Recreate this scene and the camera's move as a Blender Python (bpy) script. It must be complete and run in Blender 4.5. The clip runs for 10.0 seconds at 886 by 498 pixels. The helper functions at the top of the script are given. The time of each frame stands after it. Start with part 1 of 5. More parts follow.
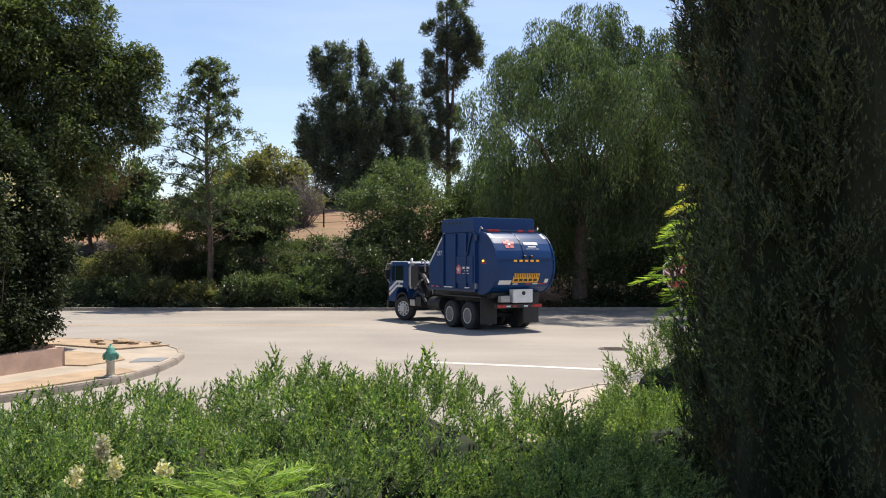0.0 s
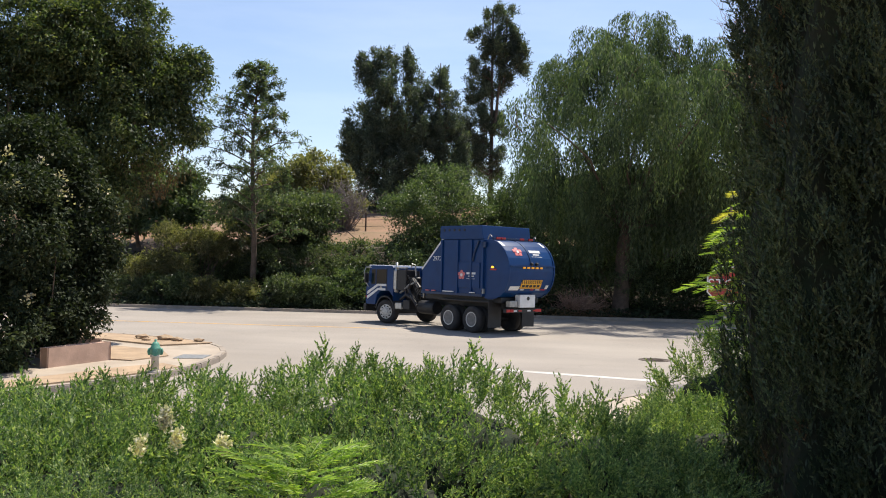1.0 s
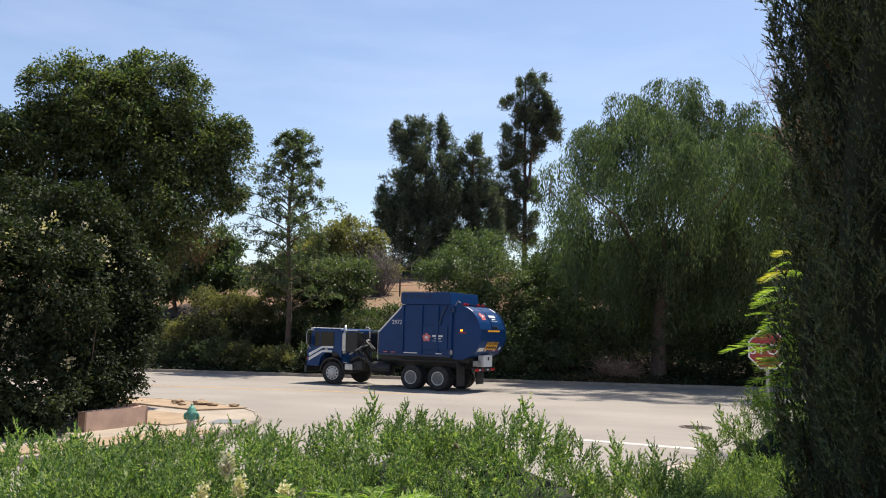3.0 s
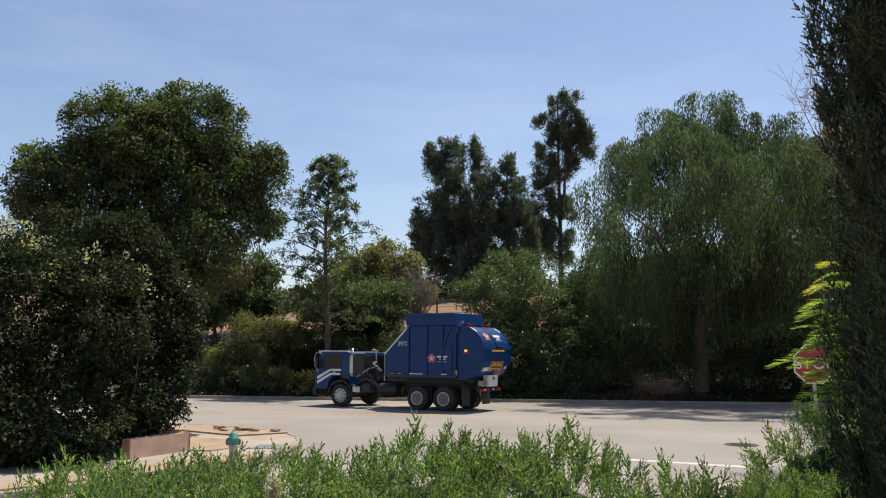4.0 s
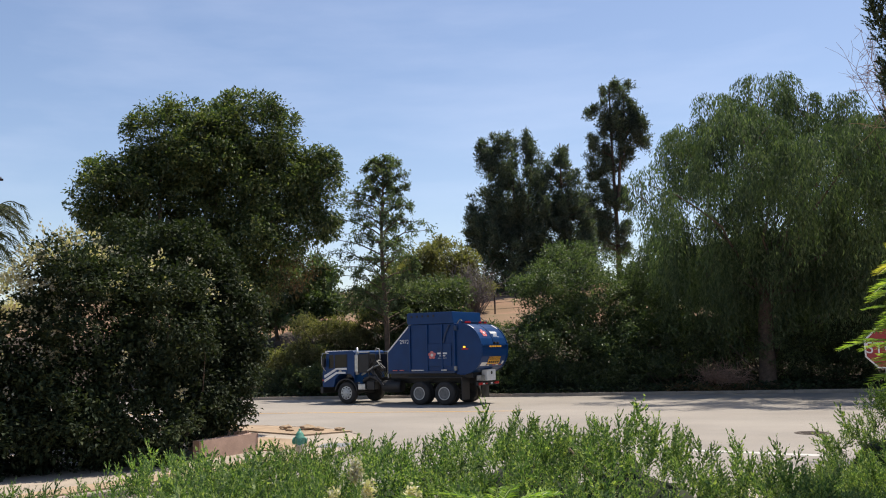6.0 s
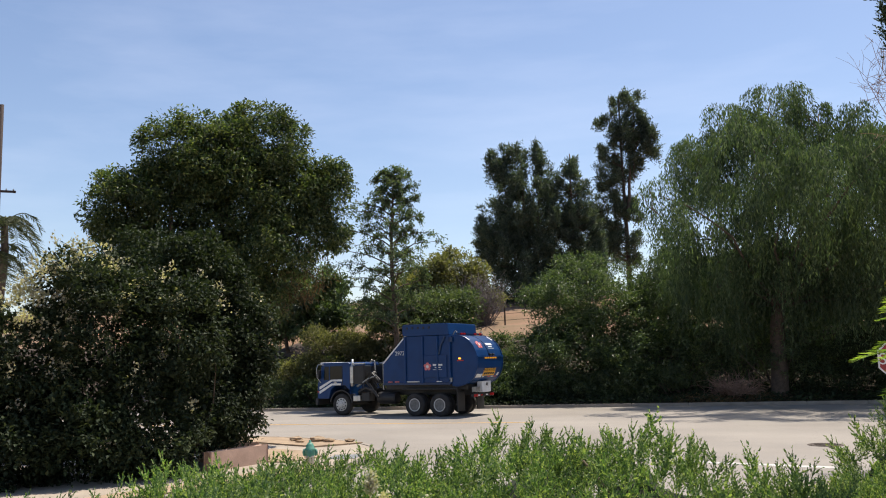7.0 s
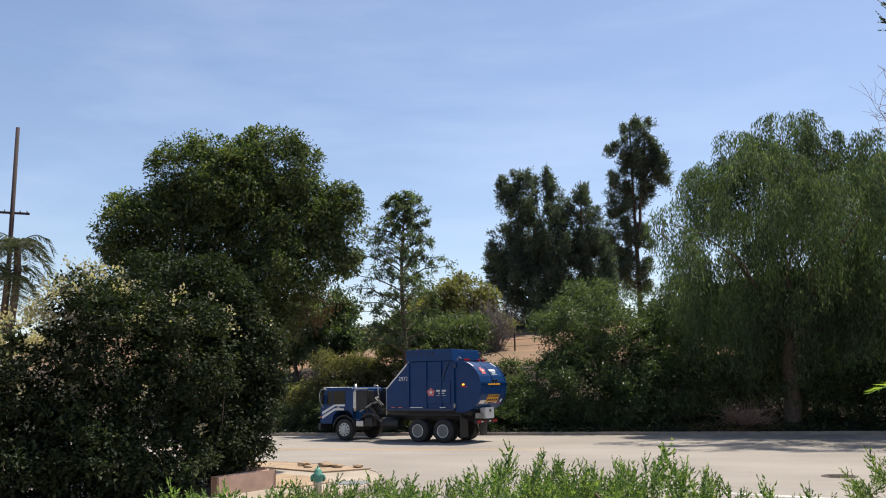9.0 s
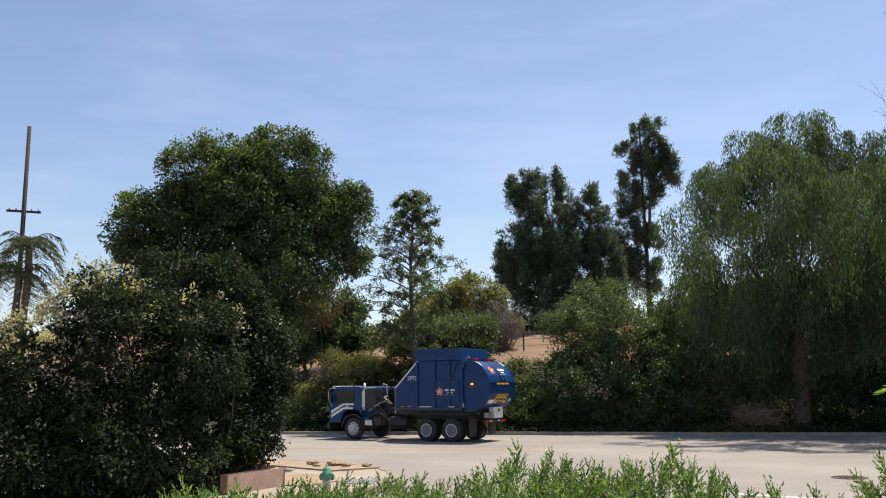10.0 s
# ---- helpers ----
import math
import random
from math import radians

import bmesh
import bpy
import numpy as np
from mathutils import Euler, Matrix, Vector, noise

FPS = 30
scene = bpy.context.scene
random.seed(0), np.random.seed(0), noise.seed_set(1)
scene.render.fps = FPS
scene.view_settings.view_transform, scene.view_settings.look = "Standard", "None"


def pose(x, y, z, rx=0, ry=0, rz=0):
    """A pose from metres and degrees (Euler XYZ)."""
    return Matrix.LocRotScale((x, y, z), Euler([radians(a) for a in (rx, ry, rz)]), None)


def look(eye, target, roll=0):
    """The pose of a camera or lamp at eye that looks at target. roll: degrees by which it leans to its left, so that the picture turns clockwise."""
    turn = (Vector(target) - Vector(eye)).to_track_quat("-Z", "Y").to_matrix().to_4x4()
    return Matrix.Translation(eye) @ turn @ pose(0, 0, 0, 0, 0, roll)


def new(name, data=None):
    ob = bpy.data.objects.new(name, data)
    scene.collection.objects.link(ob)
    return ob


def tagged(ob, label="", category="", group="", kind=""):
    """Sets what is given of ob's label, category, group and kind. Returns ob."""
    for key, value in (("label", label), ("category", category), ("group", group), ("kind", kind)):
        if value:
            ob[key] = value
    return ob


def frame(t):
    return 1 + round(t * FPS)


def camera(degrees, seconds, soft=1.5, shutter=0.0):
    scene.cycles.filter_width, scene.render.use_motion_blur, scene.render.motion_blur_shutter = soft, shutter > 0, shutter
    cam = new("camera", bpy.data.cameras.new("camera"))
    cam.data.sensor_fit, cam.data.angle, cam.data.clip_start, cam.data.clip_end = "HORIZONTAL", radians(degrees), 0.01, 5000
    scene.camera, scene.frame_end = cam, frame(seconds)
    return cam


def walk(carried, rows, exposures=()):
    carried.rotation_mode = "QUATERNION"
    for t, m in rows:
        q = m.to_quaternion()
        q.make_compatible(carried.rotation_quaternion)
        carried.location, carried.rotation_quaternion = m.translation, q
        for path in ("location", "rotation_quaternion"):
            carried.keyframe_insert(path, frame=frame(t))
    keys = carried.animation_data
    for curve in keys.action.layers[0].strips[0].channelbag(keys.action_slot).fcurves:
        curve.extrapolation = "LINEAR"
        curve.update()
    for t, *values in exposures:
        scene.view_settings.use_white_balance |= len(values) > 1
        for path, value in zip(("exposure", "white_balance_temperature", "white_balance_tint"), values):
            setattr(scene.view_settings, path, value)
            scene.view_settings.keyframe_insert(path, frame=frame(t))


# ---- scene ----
cam = camera(54.69, 10.0, soft=1.05, shutter=0.0)
PATH = ((0,0.001,0.001,2.401,0.000,0.698,0.000),(0.5,-0.015,-0.010,2.394,2.225,1.000,-0.251),(1,-0.025,-0.025,2.364,2.677,1.111,-1.450),
        (1.5,-0.031,-0.001,2.362,-0.875,0.508,-1.650),(2,-0.046,-0.011,2.352,-1.206,1.564,-2.029),(2.5,-0.066,-0.028,2.335,2.364,3.702,-2.379),
        (4,-0.088,-0.010,2.324,7.425,6.815,-0.292),(4.5,-0.100,-0.019,2.312,8.780,6.368,-0.386),(5,-0.100,-0.022,2.307,9.210,6.354,-0.082),
        (5.5,-0.101,-0.038,2.300,10.390,6.479,0.812),(7,-0.113,-0.048,2.301,12.005,7.396,1.382),(7.5,-0.114,-0.049,2.306,12.006,8.094,1.266),
        (8,-0.116,-0.045,2.307,12.209,8.192,1.145),(8.5,-0.117,-0.045,2.308,12.480,8.468,0.941),(9,-0.121,-0.038,2.311,12.612,9.081,0.815),
        (9.5,-0.122,-0.047,2.315,12.947,9.337,0.845),(10,-0.117,-0.061,2.311,13.185,9.045,0.577))
EXPOSURES = ((0, 0.74), (2.5, 0.78), (4, 0.42), (5.5, 0.46), (7, 0.58), (10, 0.58))
walk(cam, [(t, pose(x, y, z, 90 + p, r, w)) for t, x, y, z, w, p, r in PATH], EXPOSURES)

# ---- sky and sun ----
SUN = Vector((0.27, 0.35, 1.0)).normalized()
world = bpy.data.worlds.new("world")
scene.world = world
world.use_nodes = True
wn, wl = world.node_tree.nodes, world.node_tree.links
sky = wn.new("ShaderNodeTexSky")
sky.sky_type, sky.sun_disc = "NISHITA", False
sky.sun_elevation, sky.sun_rotation = math.asin(SUN.z), math.atan2(SUN.x, SUN.y)
sky.air_density, sky.dust_density, sky.ozone_density = 1.0, 0.6, 2.0
wc = wn.new("ShaderNodeTexCoord")
wm = wn.new("ShaderNodeMapping")
wm.inputs["Rotation"].default_value = (0.1, 0.25, 0.3)
wm.inputs["Scale"].default_value = (1.6, 3.0, 9.0)
wz = wn.new("ShaderNodeTexNoise")
wz.inputs["Scale"].default_value, wz.inputs["Detail"].default_value, wz.inputs["Roughness"].default_value = 1.6, 7.0, 0.55
wr = wn.new("ShaderNodeMapRange")
for k, v in (("From Min", 0.50), ("From Max", 0.95), ("To Min", 0.0), ("To Max", 0.11)):
    wr.inputs[k].default_value = v
wx = wn.new("ShaderNodeMixRGB")
wx.inputs[2].default_value = (11.0, 11.6, 12.6, 1)
wl.new(wc.outputs["Generated"], wm.inputs["Vector"])
wl.new(wm.outputs["Vector"], wz.inputs["Vector"])
wl.new(wz.outputs["Fac"], wr.inputs["Value"])
wl.new(wr.outputs["Result"], wx.inputs[0])
wl.new(sky.outputs["Color"], wx.inputs[1])
wt = wn.new("ShaderNodeMixRGB")
wt.blend_type = "MULTIPLY"
wt.inputs[0].default_value, wt.inputs[2].default_value = 1.0, (1.07, 0.99, 0.98, 1)
wl.new(wx.outputs[0], wt.inputs[1])
wl.new(wt.outputs[0], wn["Background"].inputs["Color"])
wn["Background"].inputs["Strength"].default_value = 0.104
sun = new("sun", bpy.data.lights.new("sun", "SUN"))
sun.data.energy, sun.data.angle, sun.data.color = 4.4, radians(0.53), (1.0, 0.92, 0.80)
sun.matrix_world = look(SUN * 60, (0, 0, 0))


# ---- materials ----
def nodes_of(name):
    m = bpy.data.materials.new(name)
    m.use_nodes = True
    return m, m.node_tree.nodes, m.node_tree.links, m.node_tree.nodes["Principled BSDF"]


def ramp(n, l, fac, stops):
    r = n.new("ShaderNodeValToRGB")
    while len(r.color_ramp.elements) < len(stops):
        r.color_ramp.elements.new(0.5)
    for e, (p, c) in zip(r.color_ramp.elements, stops):
        e.position, e.color = p, (*c, 1)
    l.new(fac, r.inputs["Fac"])
    return r.outputs["Color"]


def noise_tex(n, l, scale, detail=4.0, coord=None):
    t = n.new("ShaderNodeTexNoise")
    t.inputs["Scale"].default_value, t.inputs["Detail"].default_value = scale, detail
    if coord is None:
        c = n.new("ShaderNodeTexCoord")
        coord = c.outputs["Object"]
    l.new(coord, t.inputs["Vector"])
    return t.outputs["Fac"]


def mix(n, l, a, b, fac, how="MIX"):
    x = n.new("ShaderNodeMixRGB")
    x.blend_type = how
    for i, v in ((0, fac), (1, a), (2, b)):
        if isinstance(v, (int, float)):
            x.inputs[i].default_value = v
        elif isinstance(v, tuple):
            x.inputs[i].default_value = (*v, 1)
        else:
            l.new(v, x.inputs[i])
    return x.outputs[0]


def bump(n, l, b, height, strength, distance=0.01):
    x = n.new("ShaderNodeBump")
    x.inputs["Strength"].default_value, x.inputs["Distance"].default_value = strength, distance
    l.new(height, x.inputs["Height"])
    l.new(x.outputs["Normal"], b.inputs["Normal"])


def leaf_mat(name, dark, mid, light, through_light=0.35, rough=0.5, scale=0.6):
    """Foliage: each leaf its own tone, patches of growth, light passing through."""
    m, n, l, b = nodes_of(name)
    g = n.new("ShaderNodeNewGeometry")
    dark, mid, light = (tuple(v * k for v, k in zip(q, (1.12, 1.02, 1.6))) for q in (dark, mid, light))
    c = ramp(n, l, g.outputs["Random Per Island"], ((0.0, dark), (0.55, mid), (1.0, light)))
    p = ramp(n, l, noise_tex(n, l, scale, 3.0), ((0.3, (0.6, 0.6, 0.6)), (0.7, (1.25, 1.2, 1.0))))
    c = mix(n, l, c, p, 1.0, "MULTIPLY")
    l.new(c, b.inputs["Base Color"])
    b.inputs["Roughness"].default_value = rough
    b.inputs["Specular IOR Level"].default_value = 0.5
    t = n.new("ShaderNodeBsdfTranslucent")
    l.new(mix(n, l, c, (1.3, 1.45, 0.6), 1.0, "MULTIPLY"), t.inputs["Color"])
    s = n.new("ShaderNodeMixShader")
    s.inputs[0].default_value = through_light
    l.new(b.outputs[0], s.inputs[1])
    l.new(t.outputs[0], s.inputs[2])
    l.new(s.outputs[0], n["Material Output"].inputs["Surface"])
    return m


def plain_mat(name, colour, rough=0.5, metal=0.0, vary=0.25, scale=6.0, relief=0.1, dirt=None, coat=0.0, fine=60.0):
    """A surface with large stains and fine grain over one colour."""
    m, n, l, b = nodes_of(name)
    d = dirt or tuple(v * (1 - vary) for v in colour)
    c = ramp(n, l, noise_tex(n, l, scale, 6.0), ((0.3, d), (0.65, colour)))
    f = ramp(n, l, noise_tex(n, l, fine, 2.0), ((0.25, (1 - vary * 0.6,) * 3), (0.75, (1 + vary * 0.3,) * 3)))
    l.new(mix(n, l, c, f, 1.0, "MULTIPLY"), b.inputs["Base Color"])
    b.inputs["Roughness"].default_value, b.inputs["Metallic"].default_value = rough, metal
    b.inputs["Coat Weight"].default_value = coat
    if relief:
        bump(n, l, b, noise_tex(n, l, fine, 3.0), relief, 0.004)
    return m


def asphalt_mat():
    m, n, l, b = nodes_of("asphalt")
    c = ramp(n, l, noise_tex(n, l, 0.22, 6.0), ((0.3, (0.235, 0.208, 0.178)), (0.55, (0.28, 0.25, 0.216)), (0.75, (0.32, 0.285, 0.245))))
    k = n.new("ShaderNodeTexCoord")
    mp = n.new("ShaderNodeMapping")
    mp.inputs["Scale"].default_value = (0.12, 0.55, 1.0)
    mp.inputs["Rotation"].default_value = (0, 0, 0.03)
    l.new(k.outputs["Object"], mp.inputs["Vector"])
    w = ramp(n, l, noise_tex(n, l, 1.3, 4.0, mp.outputs["Vector"]), ((0.35, (0.94, 0.94, 0.945)), (0.65, (1.03, 1.025, 1.02))))
    f = ramp(n, l, noise_tex(n, l, 45.0, 3.0), ((0.3, (0.8, 0.8, 0.8)), (0.7, (1.15, 1.15, 1.15))))
    v = n.new("ShaderNodeTexVoronoi")
    v.feature = "DISTANCE_TO_EDGE"
    v.inputs["Scale"].default_value = 0.16
    cr = ramp(n, l, v.outputs["Distance"], ((0.0, (0.55, 0.54, 0.52)), (0.004, (1, 1, 1))))
    wob = n.new("ShaderNodeTexNoise")
    wob.inputs["Scale"].default_value = 0.9
    l.new(k.outputs["Object"], wob.inputs["Vector"])
    add = n.new("ShaderNodeVectorMath")
    l.new(k.outputs["Object"], add.inputs[0])
    l.new(wob.outputs["Color"], add.inputs[1])
    l.new(add.outputs[0], v.inputs["Vector"])
    c = mix(n, l, mix(n, l, c, w, 1.0, "MULTIPLY"), f, 1.0, "MULTIPLY")
    l.new(mix(n, l, c, cr, 0.3, "MULTIPLY"), b.inputs["Base Color"])
    b.inputs["Roughness"].default_value = 0.85
    bump(n, l, b, noise_tex(n, l, 60.0, 3.0), 0.35, 0.006)
    return m


def glow_mat(name, colour, power):
    m, n, l, b = nodes_of(name)
    b.inputs["Base Color"].default_value = (*colour, 1)
    b.inputs["Emission Color"].default_value = (*colour, 1)
    b.inputs["Emission Strength"].default_value = power
    b.inputs["Roughness"].default_value = 0.25
    return m


ASPHALT = asphalt_mat()
CONCRETE = plain_mat("concrete", (0.40, 0.335, 0.265), 0.85, vary=0.25, scale=1.2, relief=0.3)
KERB = plain_mat("kerb_concrete", (0.34, 0.29, 0.24), 0.85, vary=0.3, scale=2.0, relief=0.3)
SAND = plain_mat("sandy_soil", (0.40, 0.29, 0.19), 0.95, vary=0.3, scale=2.5, relief=0.8, fine=25.0)
DIRT = plain_mat("dry_hill_soil", (0.27, 0.155, 0.095), 0.95, dirt=(0.17, 0.12, 0.065), scale=0.35, relief=0.9, fine=9.0)
WALL = plain_mat("pink_stucco", (0.56, 0.38, 0.29), 0.9, vary=0.3, scale=2.5, relief=0.3)
BARK = plain_mat("bark", (0.13, 0.09, 0.065), 0.9, vary=0.5, scale=5.0, relief=0.9, fine=22.0)
TWIG = plain_mat("pale_twig", (0.34, 0.21, 0.15), 0.85, vary=0.4, scale=9.0, relief=0.5)
WHITE_LINE = plain_mat("road_paint", (0.56, 0.54, 0.50), 0.75, dirt=(0.36, 0.34, 0.31), scale=3.5, relief=0.2)
BLUE = plain_mat("blue_truck_paint", (0.0025, 0.038, 0.142), 0.42, vary=0.18, scale=2.2, relief=0.02)
BLUE.node_tree.nodes["Principled BSDF"].inputs["Specular IOR Level"].default_value = 0.3
DARK_BLUE = plain_mat("dark_blue_paint", (0.004, 0.028, 0.09), 0.4, vary=0.2, scale=2.0, relief=0.02)
BLACK = plain_mat("black_steel", (0.018, 0.018, 0.02), 0.55, vary=0.4, scale=4.0, relief=0.1)
RUBBER = plain_mat("tyre_rubber", (0.02, 0.02, 0.021), 0.85, dirt=(0.045, 0.04, 0.036), scale=5.0, relief=0.2)
CHROME = plain_mat("worn_chrome", (0.55, 0.55, 0.54), 0.42, 0.9, vary=0.3, scale=8.0, relief=0.03)
DARK_RIM = plain_mat("dull_grey_rim", (0.2, 0.2, 0.2), 0.5, 0.4, vary=0.4, scale=9.0, relief=0.05)
SILVER = plain_mat("silver_rim", (0.58, 0.58, 0.57), 0.4, 0.35, vary=0.25, scale=9.0, relief=0.03)
WHITE = plain_mat("white_paint", (0.74, 0.74, 0.73), 0.5, vary=0.15, scale=4.0, relief=0.03)
PINK = plain_mat("salmon_red_paint", (0.62, 0.17, 0.17), 0.5, vary=0.15, scale=6.0, relief=0.02)
ORANGE = plain_mat("orange_hazard_paint", (0.80, 0.40, 0.03), 0.5, vary=0.2, scale=7.0, relief=0.02)
RED = plain_mat("red_lens", (0.45, 0.015, 0.015), 0.3, vary=0.1, scale=9.0, relief=0.0)
STOP_RED = plain_mat("sign_red", (0.30, 0.028, 0.03), 0.45, vary=0.15, scale=6.0, relief=0.02)
AMBER = glow_mat("amber_lamp", (1.0, 0.42, 0.03), 1.5)
AMBER_LENS = glow_mat("dim_amber_lens", (0.45, 0.2, 0.02), 0.5)
GREEN_PAINT = plain_mat("sea_green_paint", (0.09, 0.30, 0.22), 0.55, vary=0.35, scale=9.0, relief=0.1)
OFF_WHITE = plain_mat("weathered_white_paint", (0.55, 0.50, 0.42), 0.7, vary=0.35, scale=9.0, relief=0.1)
STEEL = plain_mat("galvanised_steel", (0.38, 0.38, 0.37), 0.5, 0.8, vary=0.3, scale=9.0, relief=0.05)
POLE_WOOD = plain_mat("creosoted_wood", (0.05, 0.03, 0.026), 0.85, vary=0.4, scale=4.0, relief=0.4)
IRON = plain_mat("cast_iron", (0.10, 0.075, 0.06), 0.7, 0.3, vary=0.4, scale=8.0, relief=0.3)
gm, gn, gl, gb = nodes_of("cab_glass")
gb.inputs["Base Color"].default_value = (0.012, 0.02, 0.02, 1)
gb.inputs["Roughness"].default_value = 0.1
gb.inputs["Specular IOR Level"].default_value = 0.35
GLASS = gm

# near-black green for solid plant cores: shade between the twigs, put into colour
INNER_SHADE = plain_mat("inner_shade", (0.014, 0.026, 0.01), 1.0, dirt=(0.022, 0.024, 0.012), scale=14.0, relief=0.9, fine=70.0)
JUNIPER = leaf_mat("juniper_foliage", (0.05, 0.108, 0.032), (0.142, 0.254, 0.062), (0.39, 0.49, 0.135), 0.42, 0.68, 2.2)
CYPRESS = leaf_mat("cypress_foliage", (0.018, 0.036, 0.013), (0.045, 0.08, 0.026), (0.105, 0.15, 0.05), 0.2, 0.6, 2.5)
BROAD = leaf_mat("glossy_leaves", (0.024, 0.048, 0.015), (0.056, 0.095, 0.027), (0.17, 0.21, 0.06), 0.4, 0.5, 0.5)
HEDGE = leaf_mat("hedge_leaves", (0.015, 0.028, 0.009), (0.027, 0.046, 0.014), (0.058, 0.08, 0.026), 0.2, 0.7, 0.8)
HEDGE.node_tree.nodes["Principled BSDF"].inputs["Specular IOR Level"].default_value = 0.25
CREAM = leaf_mat("cream_blossom", (0.28, 0.28, 0.13), (0.42, 0.42, 0.21), (0.55, 0.55, 0.3), 0.3, 0.7, 1.5)
PETAL = leaf_mat("cream_petals", (0.6, 0.62, 0.26), (0.68, 0.7, 0.34), (0.74, 0.78, 0.42), 0.3, 0.7, 9.0)
PEPPER = leaf_mat("weeping_foliage", (0.036, 0.068, 0.024), (0.076, 0.126, 0.044), (0.145, 0.2, 0.074), 0.42, 0.68, 0.35)
NEEDLE = leaf_mat("pine_needles", (0.0345, 0.0598, 0.0336), (0.069, 0.106, 0.0552), (0.132, 0.167, 0.09), 0.35, 0.6, 0.4)
THIN = leaf_mat("thin_tree_leaves", (0.045, 0.08, 0.03), (0.085, 0.135, 0.052), (0.155, 0.19, 0.08), 0.45, 0.5, 0.7)
SHRUB = leaf_mat("shrub_leaves", (0.035, 0.062, 0.022), (0.078, 0.118, 0.04), (0.15, 0.19, 0.07), 0.4, 0.42, 0.6)
LIME = leaf_mat("lime_leaves", (0.03, 0.058, 0.019), (0.068, 0.114, 0.036), (0.135, 0.185, 0.062), 0.4, 0.42, 0.7)
OLIVE = leaf_mat("olive_leaves", (0.08, 0.095, 0.03), (0.14, 0.155, 0.05), (0.22, 0.225, 0.085), 0.45, 0.55, 0.6)
DRY = leaf_mat("dry_leaves", (0.07, 0.05, 0.02), (0.13, 0.09, 0.035), (0.22, 0.16, 0.06), 0.3, 0.8, 0.9)
FROND = leaf_mat("bright_fronds", (0.11, 0.21, 0.03), (0.21, 0.35, 0.05), (0.35, 0.47, 0.08), 0.5, 0.45, 3.0)
GOLD_FROND = leaf_mat("golden_fronds", (0.2, 0.22, 0.03), (0.3, 0.32, 0.05), (0.42, 0.42, 0.08), 0.5, 0.5, 3.0)
PALM = leaf_mat("palm_fronds", (0.04, 0.06, 0.02), (0.075, 0.10, 0.03), (0.14, 0.16, 0.055), 0.3, 0.7, 0.5)


# ---- mesh helpers ----
def mesh_np(name, verts, tris, material, smooth=False):
    verts, tris = np.asarray(verts, np.float32).reshape(-1, 3), np.asarray(tris, np.int32).reshape(-1, 3)
    me = bpy.data.meshes.new(name)
    me.vertices.add(len(verts))
    me.vertices.foreach_set("co", verts.ravel())
    me.loops.add(tris.size)
    me.loops.foreach_set("vertex_index", tris.ravel())
    me.polygons.add(len(tris))
    me.polygons.foreach_set("loop_start", np.arange(0, tris.size, 3, dtype=np.int32))
    me.polygons.foreach_set("use_smooth", np.full(len(tris), smooth))
    me.update(calc_edges=True)
    me.materials.append(material)
    return me


def np_part(name, geo, material, parent=None, label="", smooth=False):
    ob = new(name, mesh_np(name, geo[0], geo[1], material, smooth))
    ob.parent = parent
    return tagged(ob, label)


def join(pieces):
    v, t, k = [], [], 0
    for a, b in pieces:
        a, b = np.asarray(a, float).reshape(-1, 3), np.asarray(b, int).reshape(-1, 3)
        v.append(a)
        t.append(b + k)
        k += len(a)
    return np.concatenate(v), np.concatenate(t)


def unit(v):
    return v / np.maximum(np.linalg.norm(v, axis=-1, keepdims=True), 1e-9)


def frames_along(axis, rng, up=None):
    """Rotation matrices whose y column is axis, rolled at random or with z near up."""
    y = unit(axis)
    h = rng.normal(size=y.shape) if up is None else np.broadcast_to(np.asarray(up, float), y.shape) + rng.normal(size=y.shape) * 0.35
    x = unit(np.cross(y, h))
    return np.stack([x, y, np.cross(x, y)], axis=-1)


def scatter(template, places, turns, sizes):
    tv, tt = template
    v = np.einsum("nij,kj->nki", turns, tv) * np.asarray(sizes).reshape(-1, 1, 1) + places[:, None, :]
    t = tt[None] + (np.arange(len(places)) * len(tv))[:, None, None]
    return v.reshape(-1, 3), t.reshape(-1, 3)


def leaf(width=0.45, fold=0.12):
    v = np.array([(0, 0, 0), (-width / 2, 0.45, fold), (0, 1, -0.06), (width / 2, 0.45, fold)])
    return v, np.array([(0, 2, 1), (0, 3, 2)])


def tube(points, radii, sides=7):
    p, r = np.asarray(points, float), np.asarray(radii, float)
    d = unit(np.gradient(p, axis=0))
    a = unit(np.cross(d, (0.31, 0.87, 0.22)))
    b = np.cross(d, a)
    w = np.linspace(0, 2 * np.pi, sides, endpoint=False)
    v = p[:, None] + r[:, None, None] * (np.cos(w)[None, :, None] * a[:, None] + np.sin(w)[None, :, None] * b[:, None])
    t = []
    for i in range(len(p) - 1):
        for j in range(sides):
            q, k = i * sides + j, i * sides + (j + 1) % sides
            t += [(q, k, k + sides), (q, k + sides, q + sides)]
    n = len(p) * sides
    t += [(n - sides, n - sides + j, n - sides + j + 1) for j in range(1, sides - 1)]
    return v.reshape(-1, 3), np.array(t)


def limb(rng, a, b, r0, r1, bend=0.15, steps=7, sides=6):
    a, b = np.asarray(a, float), np.asarray(b, float)
    s = np.linspace(0, 1, steps)[:, None]
    length = np.linalg.norm(b - a)
    off = np.cumsum(rng.normal(size=(steps, 3)) * bend * length / steps, axis=0) * np.sin(np.pi * s)
    return tube(a + (b - a) * s + off, r0 + (r1 - r0) * s[:, 0] ** 0.8, sides)


